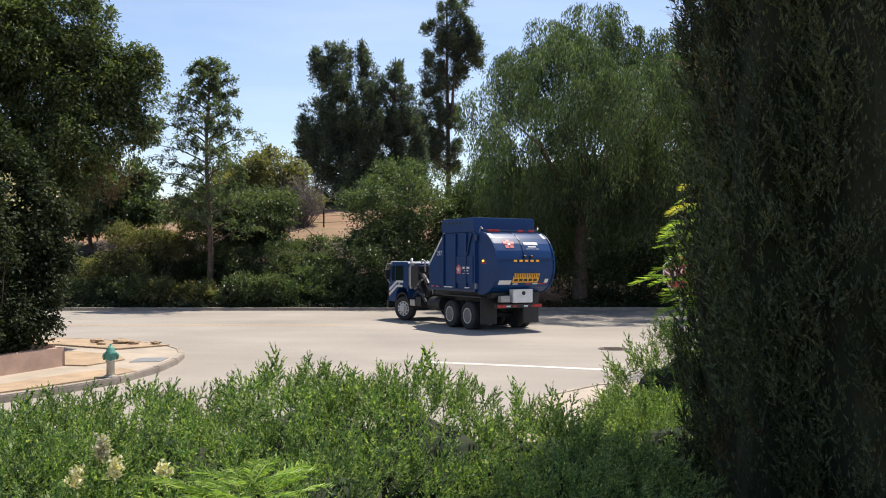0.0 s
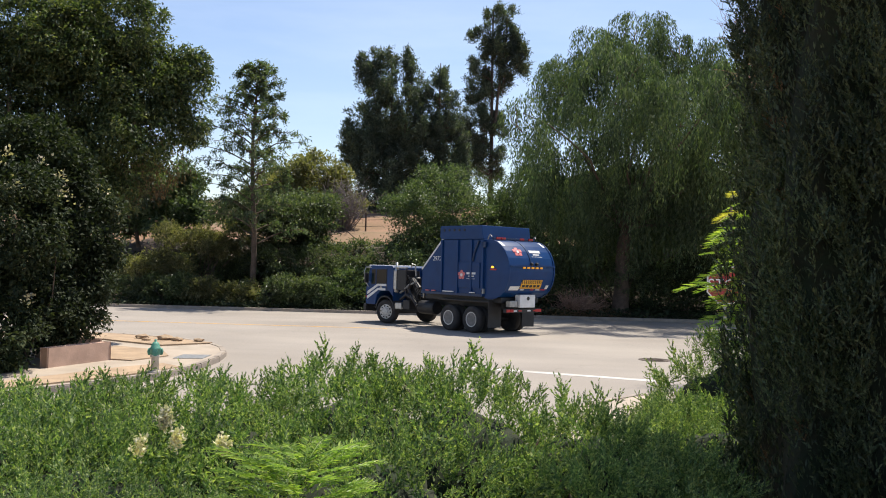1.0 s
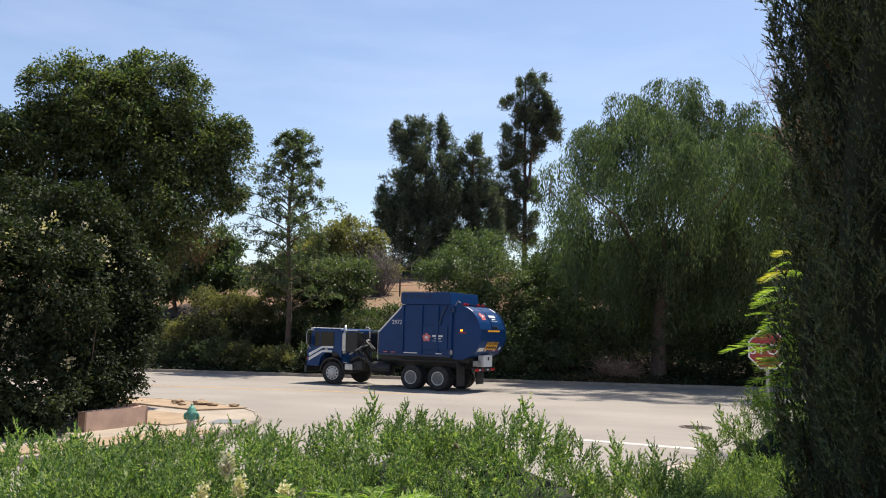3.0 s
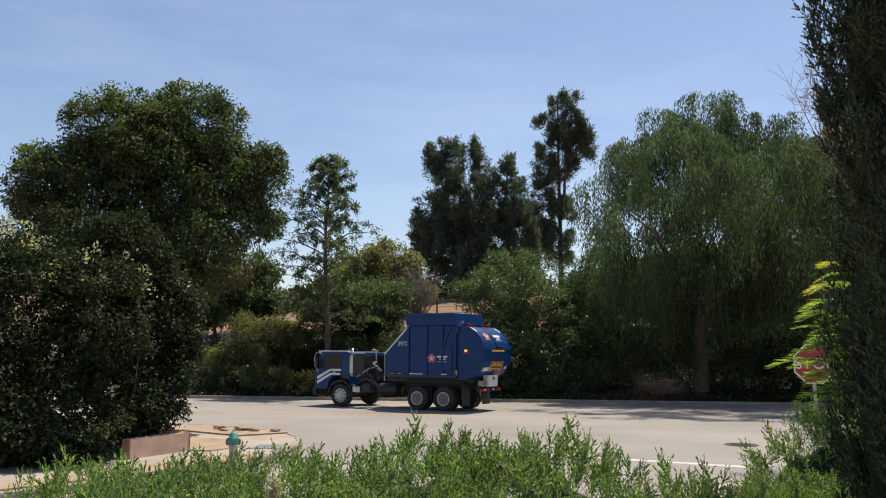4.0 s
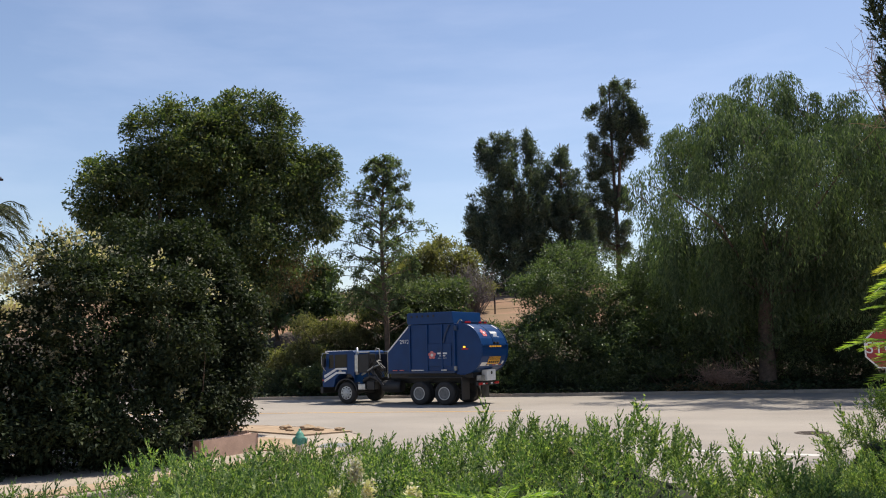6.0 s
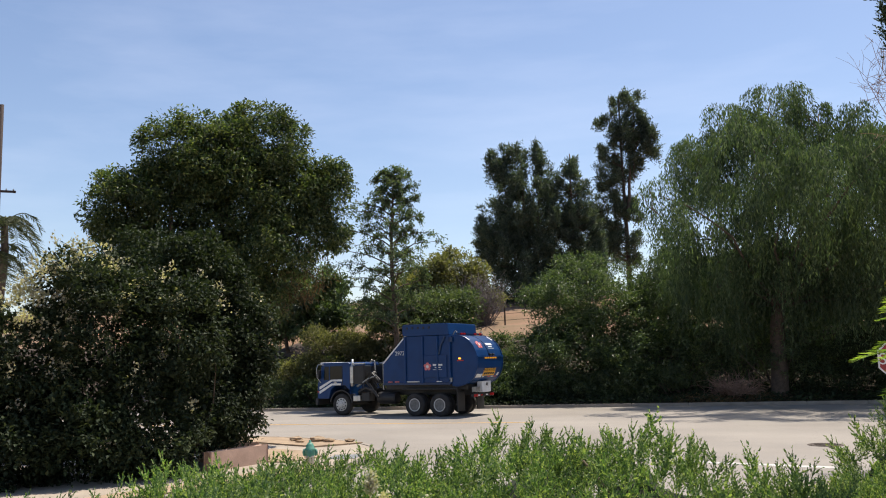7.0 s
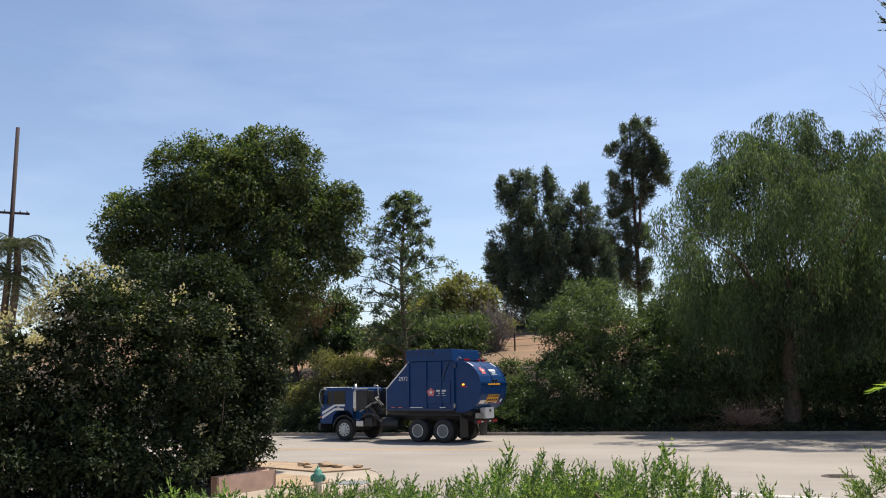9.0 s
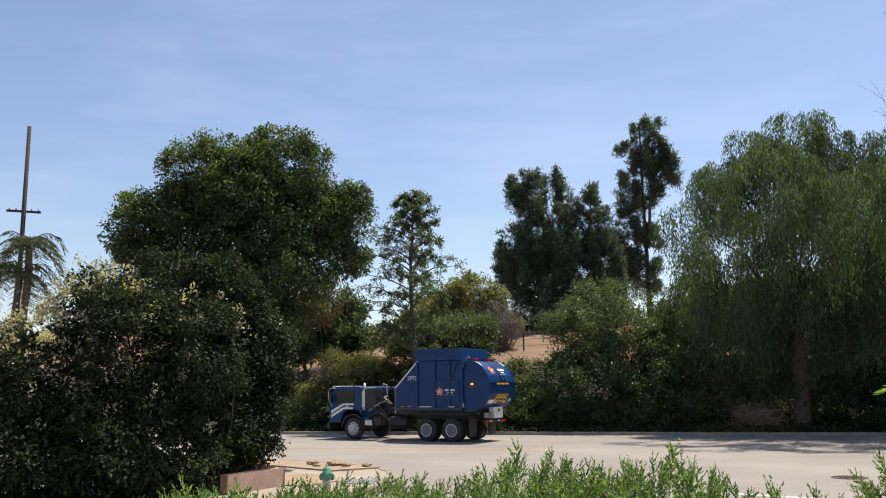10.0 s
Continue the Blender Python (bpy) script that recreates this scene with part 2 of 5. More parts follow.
def clump_places(rng, lobes, count, inner=0.45):
    """Places inside lobes (x, y, z, radius across, radius up), thick towards the skin, with a rough outline."""
    L = np.array(lobes, float)
    w = (L[:, 3] ** 2 * L[:, 4]) ** (2 / 3)
    i = rng.choice(len(L), count, p=w / w.sum())
    u = unit(rng.normal(size=(count, 3)))
    rr = inner + (1 - inner) * rng.random(count) ** 0.45
    rr *= 1 + 0.13 * np.sin(u[:, 0] * 7 + i * 2.1) * np.sin(u[:, 2] * 6 + i) + rng.normal(size=count) * 0.05
    p = L[i, :3] + u * rr[:, None] * L[i][:, [3, 3, 4]]
    return p, u


def gathered(rng, lobes, count, inner, boughs, tight=0.2):
    """Clump places drawn together into boughs, with gaps of shade between them."""
    c, cu = clump_places(rng, lobes, boughs, max(inner, 0.72))
    p, u = clump_places(rng, lobes, count, inner)
    size = np.array(lobes)[:, 3].mean() * tight
    k = rng.integers(0, boughs, int(count * 0.62))
    p[:len(k)] = c[k] + np.clip(rng.normal(size=(len(k), 3)), -1.7, 1.7) * size * (1, 1, 0.62)
    u[:len(k)] = unit(cu[k] + rng.normal(size=(len(k), 3)) * 0.5)
    return p, u


def foliage(rng, lobes, clumps, per, size, spread, droop=0.2, width=0.45, inner=0.45, flat=0.7, reach=None):
    p, u = gathered(rng, lobes, clumps, inner, max(len(lobes) * 9, clumps // 18), 0.19)
    s = spread * rng.uniform(0.6, 1.3, clumps)
    q = np.repeat(p, per, 0) + rng.normal(size=(clumps * per, 3)) * np.repeat(s, per)[:, None] * (1, 1, flat)
    axis = np.repeat(u, per, 0) * 0.6 + rng.normal(size=(clumps * per, 3)) * 0.7 + (0, 0, -droop)
    if reach is not None:
        inside = np.zeros(len(q), bool)
        for x, y, z, r, h in lobes:
            inside |= (((q - (x, y, z)) / (r + reach, r + reach, h + reach)) ** 2).sum(1) < 1
        q, axis = q[inside], axis[inside]
    return scatter(leaf(width), q, frames_along(axis, rng, (0, 0, 1)), size * rng.uniform(0.6, 1.35, len(q)))


def empty(name, at=(0, 0, 0), label="", category="", group="", kind=""):
    ob = new(name)
    ob.location = at
    return tagged(ob, label, category, group, kind)


def local(geo, at):
    return geo[0] - np.asarray(at, float), geo[1]


def part(name, bm, material, parent=None, label="", smooth=False):
    me = bpy.data.meshes.new(name)
    bmesh.ops.recalc_face_normals(bm, faces=bm.faces)
    if smooth:
        for f in bm.faces:
            f.smooth = True
    bm.to_mesh(me)
    bm.free()
    me.materials.append(material)
    ob = new(name, me)
    ob.parent = parent
    return tagged(ob, label)


def add_box(bm, x0, x1, y0, y1, z0, z1, bevel=0.0, turn=None):
    made = bmesh.ops.create_cube(bm, size=1.0)["verts"]
    for v in made:
        v.co = Vector(((x0 + x1) / 2 + v.co.x * (x1 - x0), (y0 + y1) / 2 + v.co.y * (y1 - y0), (z0 + z1) / 2 + v.co.z * (z1 - z0)))
        if turn is not None:
            v.co = turn @ v.co
    if bevel:
        edges = list({e for v in made for e in v.link_edges})
        bmesh.ops.bevel(bm, geom=edges, offset=bevel, segments=2, affect="EDGES", profile=0.6)
    return bm


def box(*a, **k):
    return add_box(bmesh.new(), *a, **k)


def prism(outline, y0, y1, bevel=0.0):
    """An outline of (x, z) pushed through from y0 to y1."""
    bm = bmesh.new()
    f = bm.faces.new([bm.verts.new((x, y0, z)) for x, z in outline])
    made = bmesh.ops.extrude_face_region(bm, geom=[f])["geom"]
    for v in made:
        if isinstance(v, bmesh.types.BMVert):
            v.co.y = y1
    if bevel:
        bmesh.ops.bevel(bm, geom=list(bm.edges), offset=bevel, segments=2, affect="EDGES", profile=0.6)
    return bm


def slab(outline, z0, z1):
    """A ground outline of (x, y) raised from z0 to z1."""
    bm = bmesh.new()
    f = bm.faces.new([bm.verts.new((x, y, z1)) for x, y in outline])
    made = bmesh.ops.extrude_face_region(bm, geom=[f])["geom"]
    for v in made:
        if isinstance(v, bmesh.types.BMVert):
            v.co.z = z0
    return bm


def add_lathe(bm, profile, sides=28, axis="Y", at=(0, 0, 0)):
    """Turns a profile of (radius, along) about an axis."""
    rings = []
    for r, a in profile:
        ring = []
        for k in range(sides):
            c, s = r * math.cos(2 * math.pi * k / sides), r * math.sin(2 * math.pi * k / sides)
            co = (c, a, s) if axis == "Y" else (c, s, a)
            ring.append(bm.verts.new(Vector(co) + Vector(at)))
        rings.append(ring)
    for p, q in zip(rings, rings[1:]):
        for k in range(sides):
            bm.faces.new((p[k], p[(k + 1) % sides], q[(k + 1) % sides], q[k]))
    for ring in (rings[0], rings[-1]):
        bm.faces.new(ring)
    return bm


def lathe(profile, sides=28, axis="Y", at=(0, 0, 0)):
    return add_lathe(bmesh.new(), profile, sides, axis, at)


# ---- ground, road, pavements ----
def smoothstep(a, b, v):
    s = np.clip((v - a) / (b - a), 0, 1)
    return s * s * (3 - 2 * s)


def ground_height(x, y):
    hill = 0.25 * smoothstep(40.3, 41.6, y) + 4.1 * smoothstep(41.5, 57, y) ** 0.9 + 3.4 * smoothstep(55, 76, y)
    lumps = 0.18 * np.sin(x * 0.7 + 1.3) * np.sin(y * 0.9) * smoothstep(43, 48, y)
    near = 1.2 * (1 - smoothstep(4.5, 9.0, y))
    return -0.12 + hill + lumps + near


def build_ground():
    xs = np.unique(np.concatenate([[-1600, -800, -400, -200, -120, -80], np.arange(-60, 61, 1.5), [80, 120, 200, 400, 800, 1600]]))
    ys = np.unique(np.concatenate([[-1600, -600, -200, -60, -20, -8], np.arange(-4, 12, 0.75), np.arange(12, 40, 7), np.arange(40, 80, 1.0), [90, 120, 200, 400, 900, 2000]]))
    X, Y = np.meshgrid(xs, ys)
    V = np.stack([X, Y, ground_height(X, Y)], -1).reshape(-1, 3)
    n, t = len(xs), []
    for j in range(len(ys) - 1):
        for i in range(n - 1):
            a = j * n + i
            t += [(a, a + 1, a + n + 1), (a, a + n + 1, a + n)]
    tagged(np_part("ground", (V, t), DIRT, smooth=True), "dry brown earth rising to a hill behind the road", "ground", kind="structure")


build_ground()
MULCH = plain_mat("dark_mulch", (0.085, 0.058, 0.04), 0.95, vary=0.5, scale=1.2, relief=0.9, fine=14.0)


def build_bank():
    xs, ys = np.arange(-60, 61, 1.5), np.concatenate([[40.32, 40.6], np.arange(41, 55, 1.0)])
    X, Y = np.meshgrid(xs, ys)
    Y = Y + np.where(Y > 50, 0.6 * np.sin(X * 0.9) + 0.4 * np.sin(X * 2.3), 0)
    lift = np.where(Y > 53, -0.03, 0.05)
    V = np.stack([X, Y, ground_height(X, Y) + lift], -1).reshape(-1, 3)
    n, t = len(xs), []
    for j in range(len(ys) - 1):
        for i in range(n - 1):
            a = j * n + i
            t += [(a, a + 1, a + n + 1), (a, a + n + 1, a + n)]
    tagged(np_part("bank", (V, t), MULCH, smooth=True), "planted bank of dark leaf mulch above the kerb", "bank", kind="structure")


build_bank()
tagged(part("road", slab(((-300, 8.6), (300, 8.6), (300, 40.3), (-300, 40.3)), -0.1, 0.0), ASPHALT), "sun-bleached grey asphalt street junction", "road", kind="structure")


def strip_between(a, b, width, z0, z1):
    """A straight bar on the ground from a to b."""
    d = (Vector(b) - Vector(a)).normalized()
    s = Vector((-d.y, d.x)) * width / 2
    return slab([tuple(Vector(a) + s), tuple(Vector(a) - s), tuple(Vector(b) - s), tuple(Vector(b) + s)], z0, z1)


def kerb_run(name, line, width, top, label):
    holder = empty(name, label=label, category="kerb", kind="structure")
    for a, b in zip(line, line[1:]):
        d = (Vector(b) - Vector(a)).normalized() * 0.008
        bm = strip_between(Vector(a) + d, Vector(b) - d, width, -0.05, top)
        bmesh.ops.bevel(bm, geom=[e for e in bm.edges if all(v.co.z > 0.01 for v in e.verts)], offset=0.02, segments=2, affect="EDGES")
        part("kerb_stone", bm, KERB, holder)
    return holder


kerb_run("kerb_far", [(-60 + 2.5 * i, 40.25 + 0.012 * (2.5 * i - 43)) for i in range(42)], 0.22, 0.14, "long weathered concrete kerb below the planted bank")
corner = [(-10.6, 9.2), (-9.0, 11.8), (-7.9, 13.5), (-6.9, 15.3), (-6.3, 16.6), (-6.1, 18.2), (-6.15, 19.6), (-6.35, 20.8), (-6.75, 21.9), (-7.4, 22.85), (-8.5, 23.9), (-10.5, 24.7), (-14, 25.6), (-20, 26.4), (-30, 27.0), (-60, 27.4)]
kerb_run("kerb_corner", corner, 0.16, 0.135, "curved pale concrete kerb round the street corner")
tagged(part("pavement", slab(corner + [(-60, 9.2)], -0.08, 0.12), CONCRETE), "pale worn concrete pavement with a wheelchair ramp", "pavement", kind="structure")
tagged(part("verge", slab(((-6.55, 16.35), (-6.2, 17.4), (-6.75, 17.9), (-7.35, 17.0), (-8.2, 15.0), (-9.6, 12.4), (-9.2, 11.9), (-7.2, 15.1)), 0.1, 0.15), SAND), "strip of sandy soil beside the kerb", "verge", kind="structure")
tagged(part("planting_bed", slab(((-7.2, 22.6), (-8.6, 23.5), (-10.5, 24.35), (-20, 26.0), (-20, 24.0), (-10.2, 22.7), (-8.2, 21.6)), 0.1, 0.16), SAND), "bare sandy planting bed at the corner", "verge", kind="structure")
tagged(part("tree_bed", slab(((-7.6, 18.3), (-7.2, 19.4), (-7.7, 20.4), (-9.2, 21.2), (-9.2, 18.6)), 0.1, 0.145), SAND), "patch of orange sandy soil in the pavement", "verge", kind="structure")
tagged(part("utility_cover", slab(((-6.95, 19.0), (-6.3, 19.1), (-6.35, 19.9), (-7.0, 19.8)), 0.1, 0.132), STEEL), "grey steel utility cover set in the pavement", "cover")
right_corner = [(6.5, 7.6), (1.2, 9.5), (0.9, 11.2), (1.2, 12.9), (1.75, 14.4), (2.8, 15.6), (4.6, 16.5), (8, 17.0), (14, 17.2), (40, 17.4), (40, 7.6)]
kerb_run("kerb_near", right_corner[1:10], 0.16, 0.135, "pale painted concrete kerb at the near corner")
tagged(part("pavement_near", slab(right_corner, -0.08, 0.12), CONCRETE), "buff concrete pavement at the near corner", "pavement", kind="structure")
tagged(part("limit_line", strip_between((-0.72, 20.2), (4.1, 18.5), 0.30, 0.0, 0.004), WHITE_LINE), "worn white limit line painted across the lane", "marking", kind="structure")
tagged(part("centre_line", strip_between((-60, 31.2), (-3.5, 31.4), 0.10, 0.0, 0.004), ORANGE), "thin faded yellow centre line on the road", "marking", kind="structure")
mh = empty("manhole_cover", (4.58, 23.0, 0.0), "round rusty cast iron manhole cover in the asphalt", "manhole")
part("rim", lathe(((0.42, -0.02), (0.42, 0.012), (0.35, 0.014), (0.35, -0.02)), 28, "Z"), IRON, mh)
bm = lathe(((0.34, -0.02), (0.34, 0.008), (0.30, 0.008), (0.29, 0.004), (0.02, 0.004)), 28, "Z")
for k in range(-4, 5):
    add_box(bm, -0.24, 0.24, k * 0.055 - 0.012, k * 0.055 + 0.012, 0.004, 0.011)
part("lid", bm, IRON, mh)


# ---- trees and shrubs of the distance ----
def nearer(lobes, k):
    """Lobes drawn k times as far from the street corner's vantage, and as large."""
    return [(x * k, y * k, 2.33 + (z - 2.33) * k, r * k, h * k) for x, y, z, r, h in lobes]


def broken(lobes, seed, count=4, tight=0.5):
    """Each round lobe as several smaller uneven ones."""
    r = np.random.default_rng(seed)
    return [(x + r.normal() * w * tight, y + r.normal() * w * tight, z + r.normal() * h * tight * 0.8, w * r.uniform(0.35, 0.65), h * r.uniform(0.35, 0.65)) for x, y, z, w, h in lobes for _ in range(count)]


def tree(name, seed, base, lobes, leaf_material, label, clumps, per, size, spread, trunk=0.2, limbs=7, category="tree", droop=0.2, width=0.45, inner=0.45, bark=BARK, extra=None, flat=0.7, group="", reach=None):
    """A tapered trunk with limbs that run into the lobes of a leafy crown."""
    rng = np.random.default_rng(seed)
    t = empty(name, base, label, category, group)
    L = np.array(lobes, float)
    top = np.average(L[:, :3], axis=0, weights=L[:, 3])
    fork = np.array([base[0] * 0.6 + top[0] * 0.4, base[1] * 0.6 + top[1] * 0.4, base[2] + (L[:, 2].min() - L[:, 4].max() * 0.3 - base[2]) * 0.7])
    if fork[2] < base[2] + 0.3:
        fork[2] = base[2] + 0.3 * (top[2] - base[2])
    np_part("trunk", local(join([limb(rng, base, fork, trunk, trunk * 0.72, 0.06, 8, 9)]), base), bark, t, smooth=True)
    order = rng.permutation(len(L))[:limbs]
    for i in order:
        c = L[i, :3]
        g = [limb(rng, fork, c, trunk * 0.55, trunk * 0.12, 0.2, 8, 6)]
        for _ in range(5):
            e = c + unit(rng.normal(size=3)) * L[i][[3, 3, 4]] * rng.uniform(0.5, 0.9)
            s = fork + (c - fork) * rng.uniform(0.55, 1.0)
            g.append(limb(rng, s, e, trunk * 0.14, trunk * 0.03, 0.2, 5, 4))
        np_part("limb", local(join(g), base), bark, t, smooth=True)
    np_part("crown", local(foliage(rng, lobes, clumps, per, size, spread, droop, width, inner, flat, reach), base), leaf_material, t)
    if extra:
        extra(rng, t, base)
    return t


def shrub(name, seed, lobes, leaf_material, label, clumps, per, size, spread, category="shrub", group="", droop=0.1, width=0.45, inner=0.3):
    rng = np.random.default_rng(seed)
    L = np.array(lobes, float)
    bx, by = L[:, 0].mean(), L[:, 1].mean()
    base = (bx, by, float(ground_height(bx, by)) - 0.05)
    t = empty(name, base, label, category, group)
    g = []
    for k in range(9):
        c = L[k % len(L), :3] + rng.normal(size=3) * 0.3 * L[k % len(L)][[3, 3, 4]]
        g.append(limb(rng, np.array(base) + rng.normal(size=3) * (0.2, 0.2, 0), c, 0.05, 0.012, 0.25, 6, 5))
    np_part("branchwork", local(join(g), base), BARK, t, smooth=True)
    np_part("foliage", local(foliage(rng, lobes, clumps, per, size, spread, droop, width, inner), base), leaf_material, t)
    return t


def hanging_brown(rng, t, base):
    lobes = [(-9.9, 22.9, 4.6, 0.9, 0.9), (-8.9, 23.3, 4.9, 0.5, 1.0)]
    np_part("dead_leaves", local(foliage(rng, lobes, 130, 26, 0.10, 0.2, 0.9, 0.25), base), DRY, t, "brown withered leaves hanging under the crown")


tree("broadleaf_tree", 11, (-10.9, 22.4, 0.1),
     [(-12.17, 21.87, 8.26, 1.30, 1.25), (-10.24, 22.82, 8.52, 1.4, 1.27), (-11.2, 22.3, 7.95, 1.7, 1.15), (-13.6, 21.0, 6.75, 1.0, 0.95), (-11.16, 22.39, 7.12, 2.0, 1.60), (-8.47, 23.53, 7.01, 0.72, 1.3),
      (-9.54, 23.12, 7.00, 1.05, 1.45), (-12.79, 21.52, 6.56, 1.6, 1.34), (-10.41, 22.75, 5.65, 1.75, 1.0), (-9.9, 22.9, 5.00, 0.9, 0.9), (-8.46, 23.53, 6.0, 0.5, 0.6), (-12.6, 21.7, 5.0, 1.6, 1.2), (-10.5, 22.5, 4.1, 1.1, 0.9), (-11.4, 22.1, 4.0, 1.3, 1.0), (-13.4, 21.3, 4.8, 1.5, 1.2)],
     BROAD, "large broad-leaved tree with a dense dark rounded crown", 4600, 44, 0.105, 0.14, 0.20, 9, extra=hanging_brown, width=0.5, inner=0.25, reach=0.2)


def airy_tree(name, seed, base, top, reach, label):
    """A slender tree: one leader, branches that rise and then droop, small leaves strung along the twigs."""
    rng = np.random.default_rng(seed)
    t = empty(name, base, label, "tree")
    height = top - base[2]
    z = np.linspace(0, height, 12)
    lean = np.stack([0.10 * np.sin(z * 0.6), 0.08 * np.sin(z * 0.5 + 1), z], 1)
    np_part("trunk", tube(lean, 0.15 * (1 - z / height) ** 0.7 + 0.012, 8), BARK, t, smooth=True)
    places, ways = [], []
    for k in range(66):
        h = 0.24 + 0.74 * (k / 65) ** 0.85
        a = k * 2.4 + rng.normal() * 0.2
        out = np.array((math.cos(a), math.sin(a), 0))
        L = reach * np.interp(h, (0.3, 0.5, 0.62, 0.8, 1.0), (0.85, 1.0, 0.85, 0.6, 0.16)) * rng.uniform(0.6, 1.15)
        s = np.linspace(0, 1, 7)[:, None]
        root = np.array([np.interp(h * height, z, lean[:, d]) for d in range(3)])
        line = root + out * L * s + np.array((0, 0, 1.0)) * L * (0.75 * s - 0.45 * s ** 2) + rng.normal(size=(7, 3)) * 0.04
        g = [tube(line, 0.035 * (1.1 - s[:, 0]) + 0.006, 4)]
        for _ in range(9):
            f = rng.uniform(0.3, 1.0)
            p = np.array([np.interp(f, s[:, 0], line[:, d]) for d in range(3)])
            w = unit(out * 0.6 + rng.normal(size=3) * 0.75 + (0, 0, 0.25))
            tl = rng.uniform(0.35, 0.8) * (0.45 + 0.28 * L)
            q = p + w * tl * s + np.array((0, 0, -0.28)) * tl * s ** 2
            g.append(tube(q, 0.011 * (1.2 - s[:, 0]), 3))
            n = 34
            i = rng.uniform(0.15, 1.0, n)
            places.append(np.stack([np.interp(i, s[:, 0], q[:, d]) for d in range(3)], 1) + rng.normal(size=(n, 3)) * 0.06)
            ways.append(w * 0.5 + rng.normal(size=(n, 3)) * 0.7 + (0, 0, -0.35))
        np_part("branch", join(g), BARK, t)
    c, w = np.concatenate(places), np.concatenate(ways)
    np_part("crown", scatter(leaf(0.42), c, frames_along(w, rng, (0, 0, 1)), 0.15 * rng.uniform(0.6, 1.35, len(c))), THIN, t)
    pods = c[rng.permutation(len(c))[:220]]
    pods = pods[pods[:, 2] > height * 0.6]
    pod_part = np_part("seed_pods", scatter(leaf(0.3), pods, frames_along(rng.normal(size=(len(pods), 3)) * 0.3 + (0, 0, -1), rng), np.full(len(pods), 0.16)), DRY, t, "brown hanging seed pods")
    tagged(pod_part, "brown hanging seed pods", kind="stuff")
    return t


airy_tree("thin_tree", 12, (-11.75, 42.9, float(ground_height(-11.75, 42.9)) - 0.1), 12.45, 2.9, "slender tree with sparse airy foliage and brown seed pods")
tree("small_tree", 13, (-18.0, 49.0, 2.4), nearer([(-16.07, 44.17, 6.0, 1.5, 1.7), (-16.9, 43.9, 4.7, 1.3, 1.4), (-15.4, 44.4, 4.4, 1.1, 1.2), (-17.6, 44.0, 6.0, 1.2, 1.3)], 1.11), LIME,
     "bright green young tree on the bank", 520, 28, 0.24, 0.2, 0.12, 4)
tree("bank_tree", 14, (-12.6, 47.3, 1.6), broken([(-13.4, 47.1, 4.8, 2.5, 1.9), (-9.7, 48.0, 5.0, 1.4, 1.4), (-10.4, 47.9, 4.0, 1.6, 1.3), (-11.6, 47.4, 5.6, 1.9, 1.4)], 14, 5), SHRUB,
     "dense green tree growing low on the bank", 1500, 28, 0.19, 0.24, 0.14, 6)
tree("bank_tree", 15, (-20.5, 50.0, 3.0), broken([(-20.5, 50, 5.6, 2.4, 2.0), (-18.0, 50.6, 6.0, 2.0, 1.8), (-23.5, 49.5, 6.0, 2.8, 2.2)], 15), SHRUB,
     "dark green tree on top of the bank", 800, 28, 0.28, 0.26, 0.14, 3)
tree("bank_tree", 18, (9.0, 51.0, 3.2), [(3.0, 51, 5.6, 2.4, 2.2), (7.0, 51, 6.0, 2.6, 2.4), (11.0, 51, 6.0, 2.6, 2.4), (15.0, 50.6, 5.8, 2.6, 2.4), (18.5, 50, 5.6, 2.6, 2.4)], SHRUB,
     "dark green thicket behind the weeping tree", 1900, 26, 0.34, 0.3, 0.14, 5)
tree("olive_tree", 16, (-11.8, 61.0, 4.6), [(-12.13, 60.8, 8.4, 2.3, 1.6), (-13.8, 60.8, 7.4, 2.0, 1.6), (-10.6, 61.0, 7.2, 1.5, 1.7), (-15.5, 60.5, 7.0, 2.0, 1.7)], OLIVE,
     "grey-green olive tree on the dry hilltop", 800, 26, 0.27, 0.25, 0.14, 4)


def bare_brush(name, seed, at, spread, height, count, material, label, category="shrub"):
    rng = np.random.default_rng(seed)
    t = empty(name, at, label, category)
    g = []
    for k in range(count):
        d = rng.normal(size=3) * (spread, spread, 0.2) * 0.6
        e = np.array((0, 0, height * rng.uniform(0.5, 1.0))) + d
        g.append(limb(rng, (d[0] * 0.15, d[1] * 0.15, 0), e, 0.035, 0.012, 0.3, 6, 4))
        for _ in range(5):
            s = e * rng.uniform(0.4, 0.95)
            g.append(limb(rng, s, s + rng.normal(size=3) * 0.32 * spread + (0, 0, 0.2), 0.016, 0.006, 0.3, 4, 3))
    np_part("branchwork", join(g), material, t, smooth=True)
    return t


GREY_TWIG = plain_mat("grey_twig", (0.17, 0.14, 0.13), 0.9, vary=0.4, scale=6.0, relief=0.3)
bare_brush("dead_bush", 17, (-9.6, 58.0, 4.3), 1.5, 3.9, 90, GREY_TWIG, "leafless grey thicket on the hilltop")


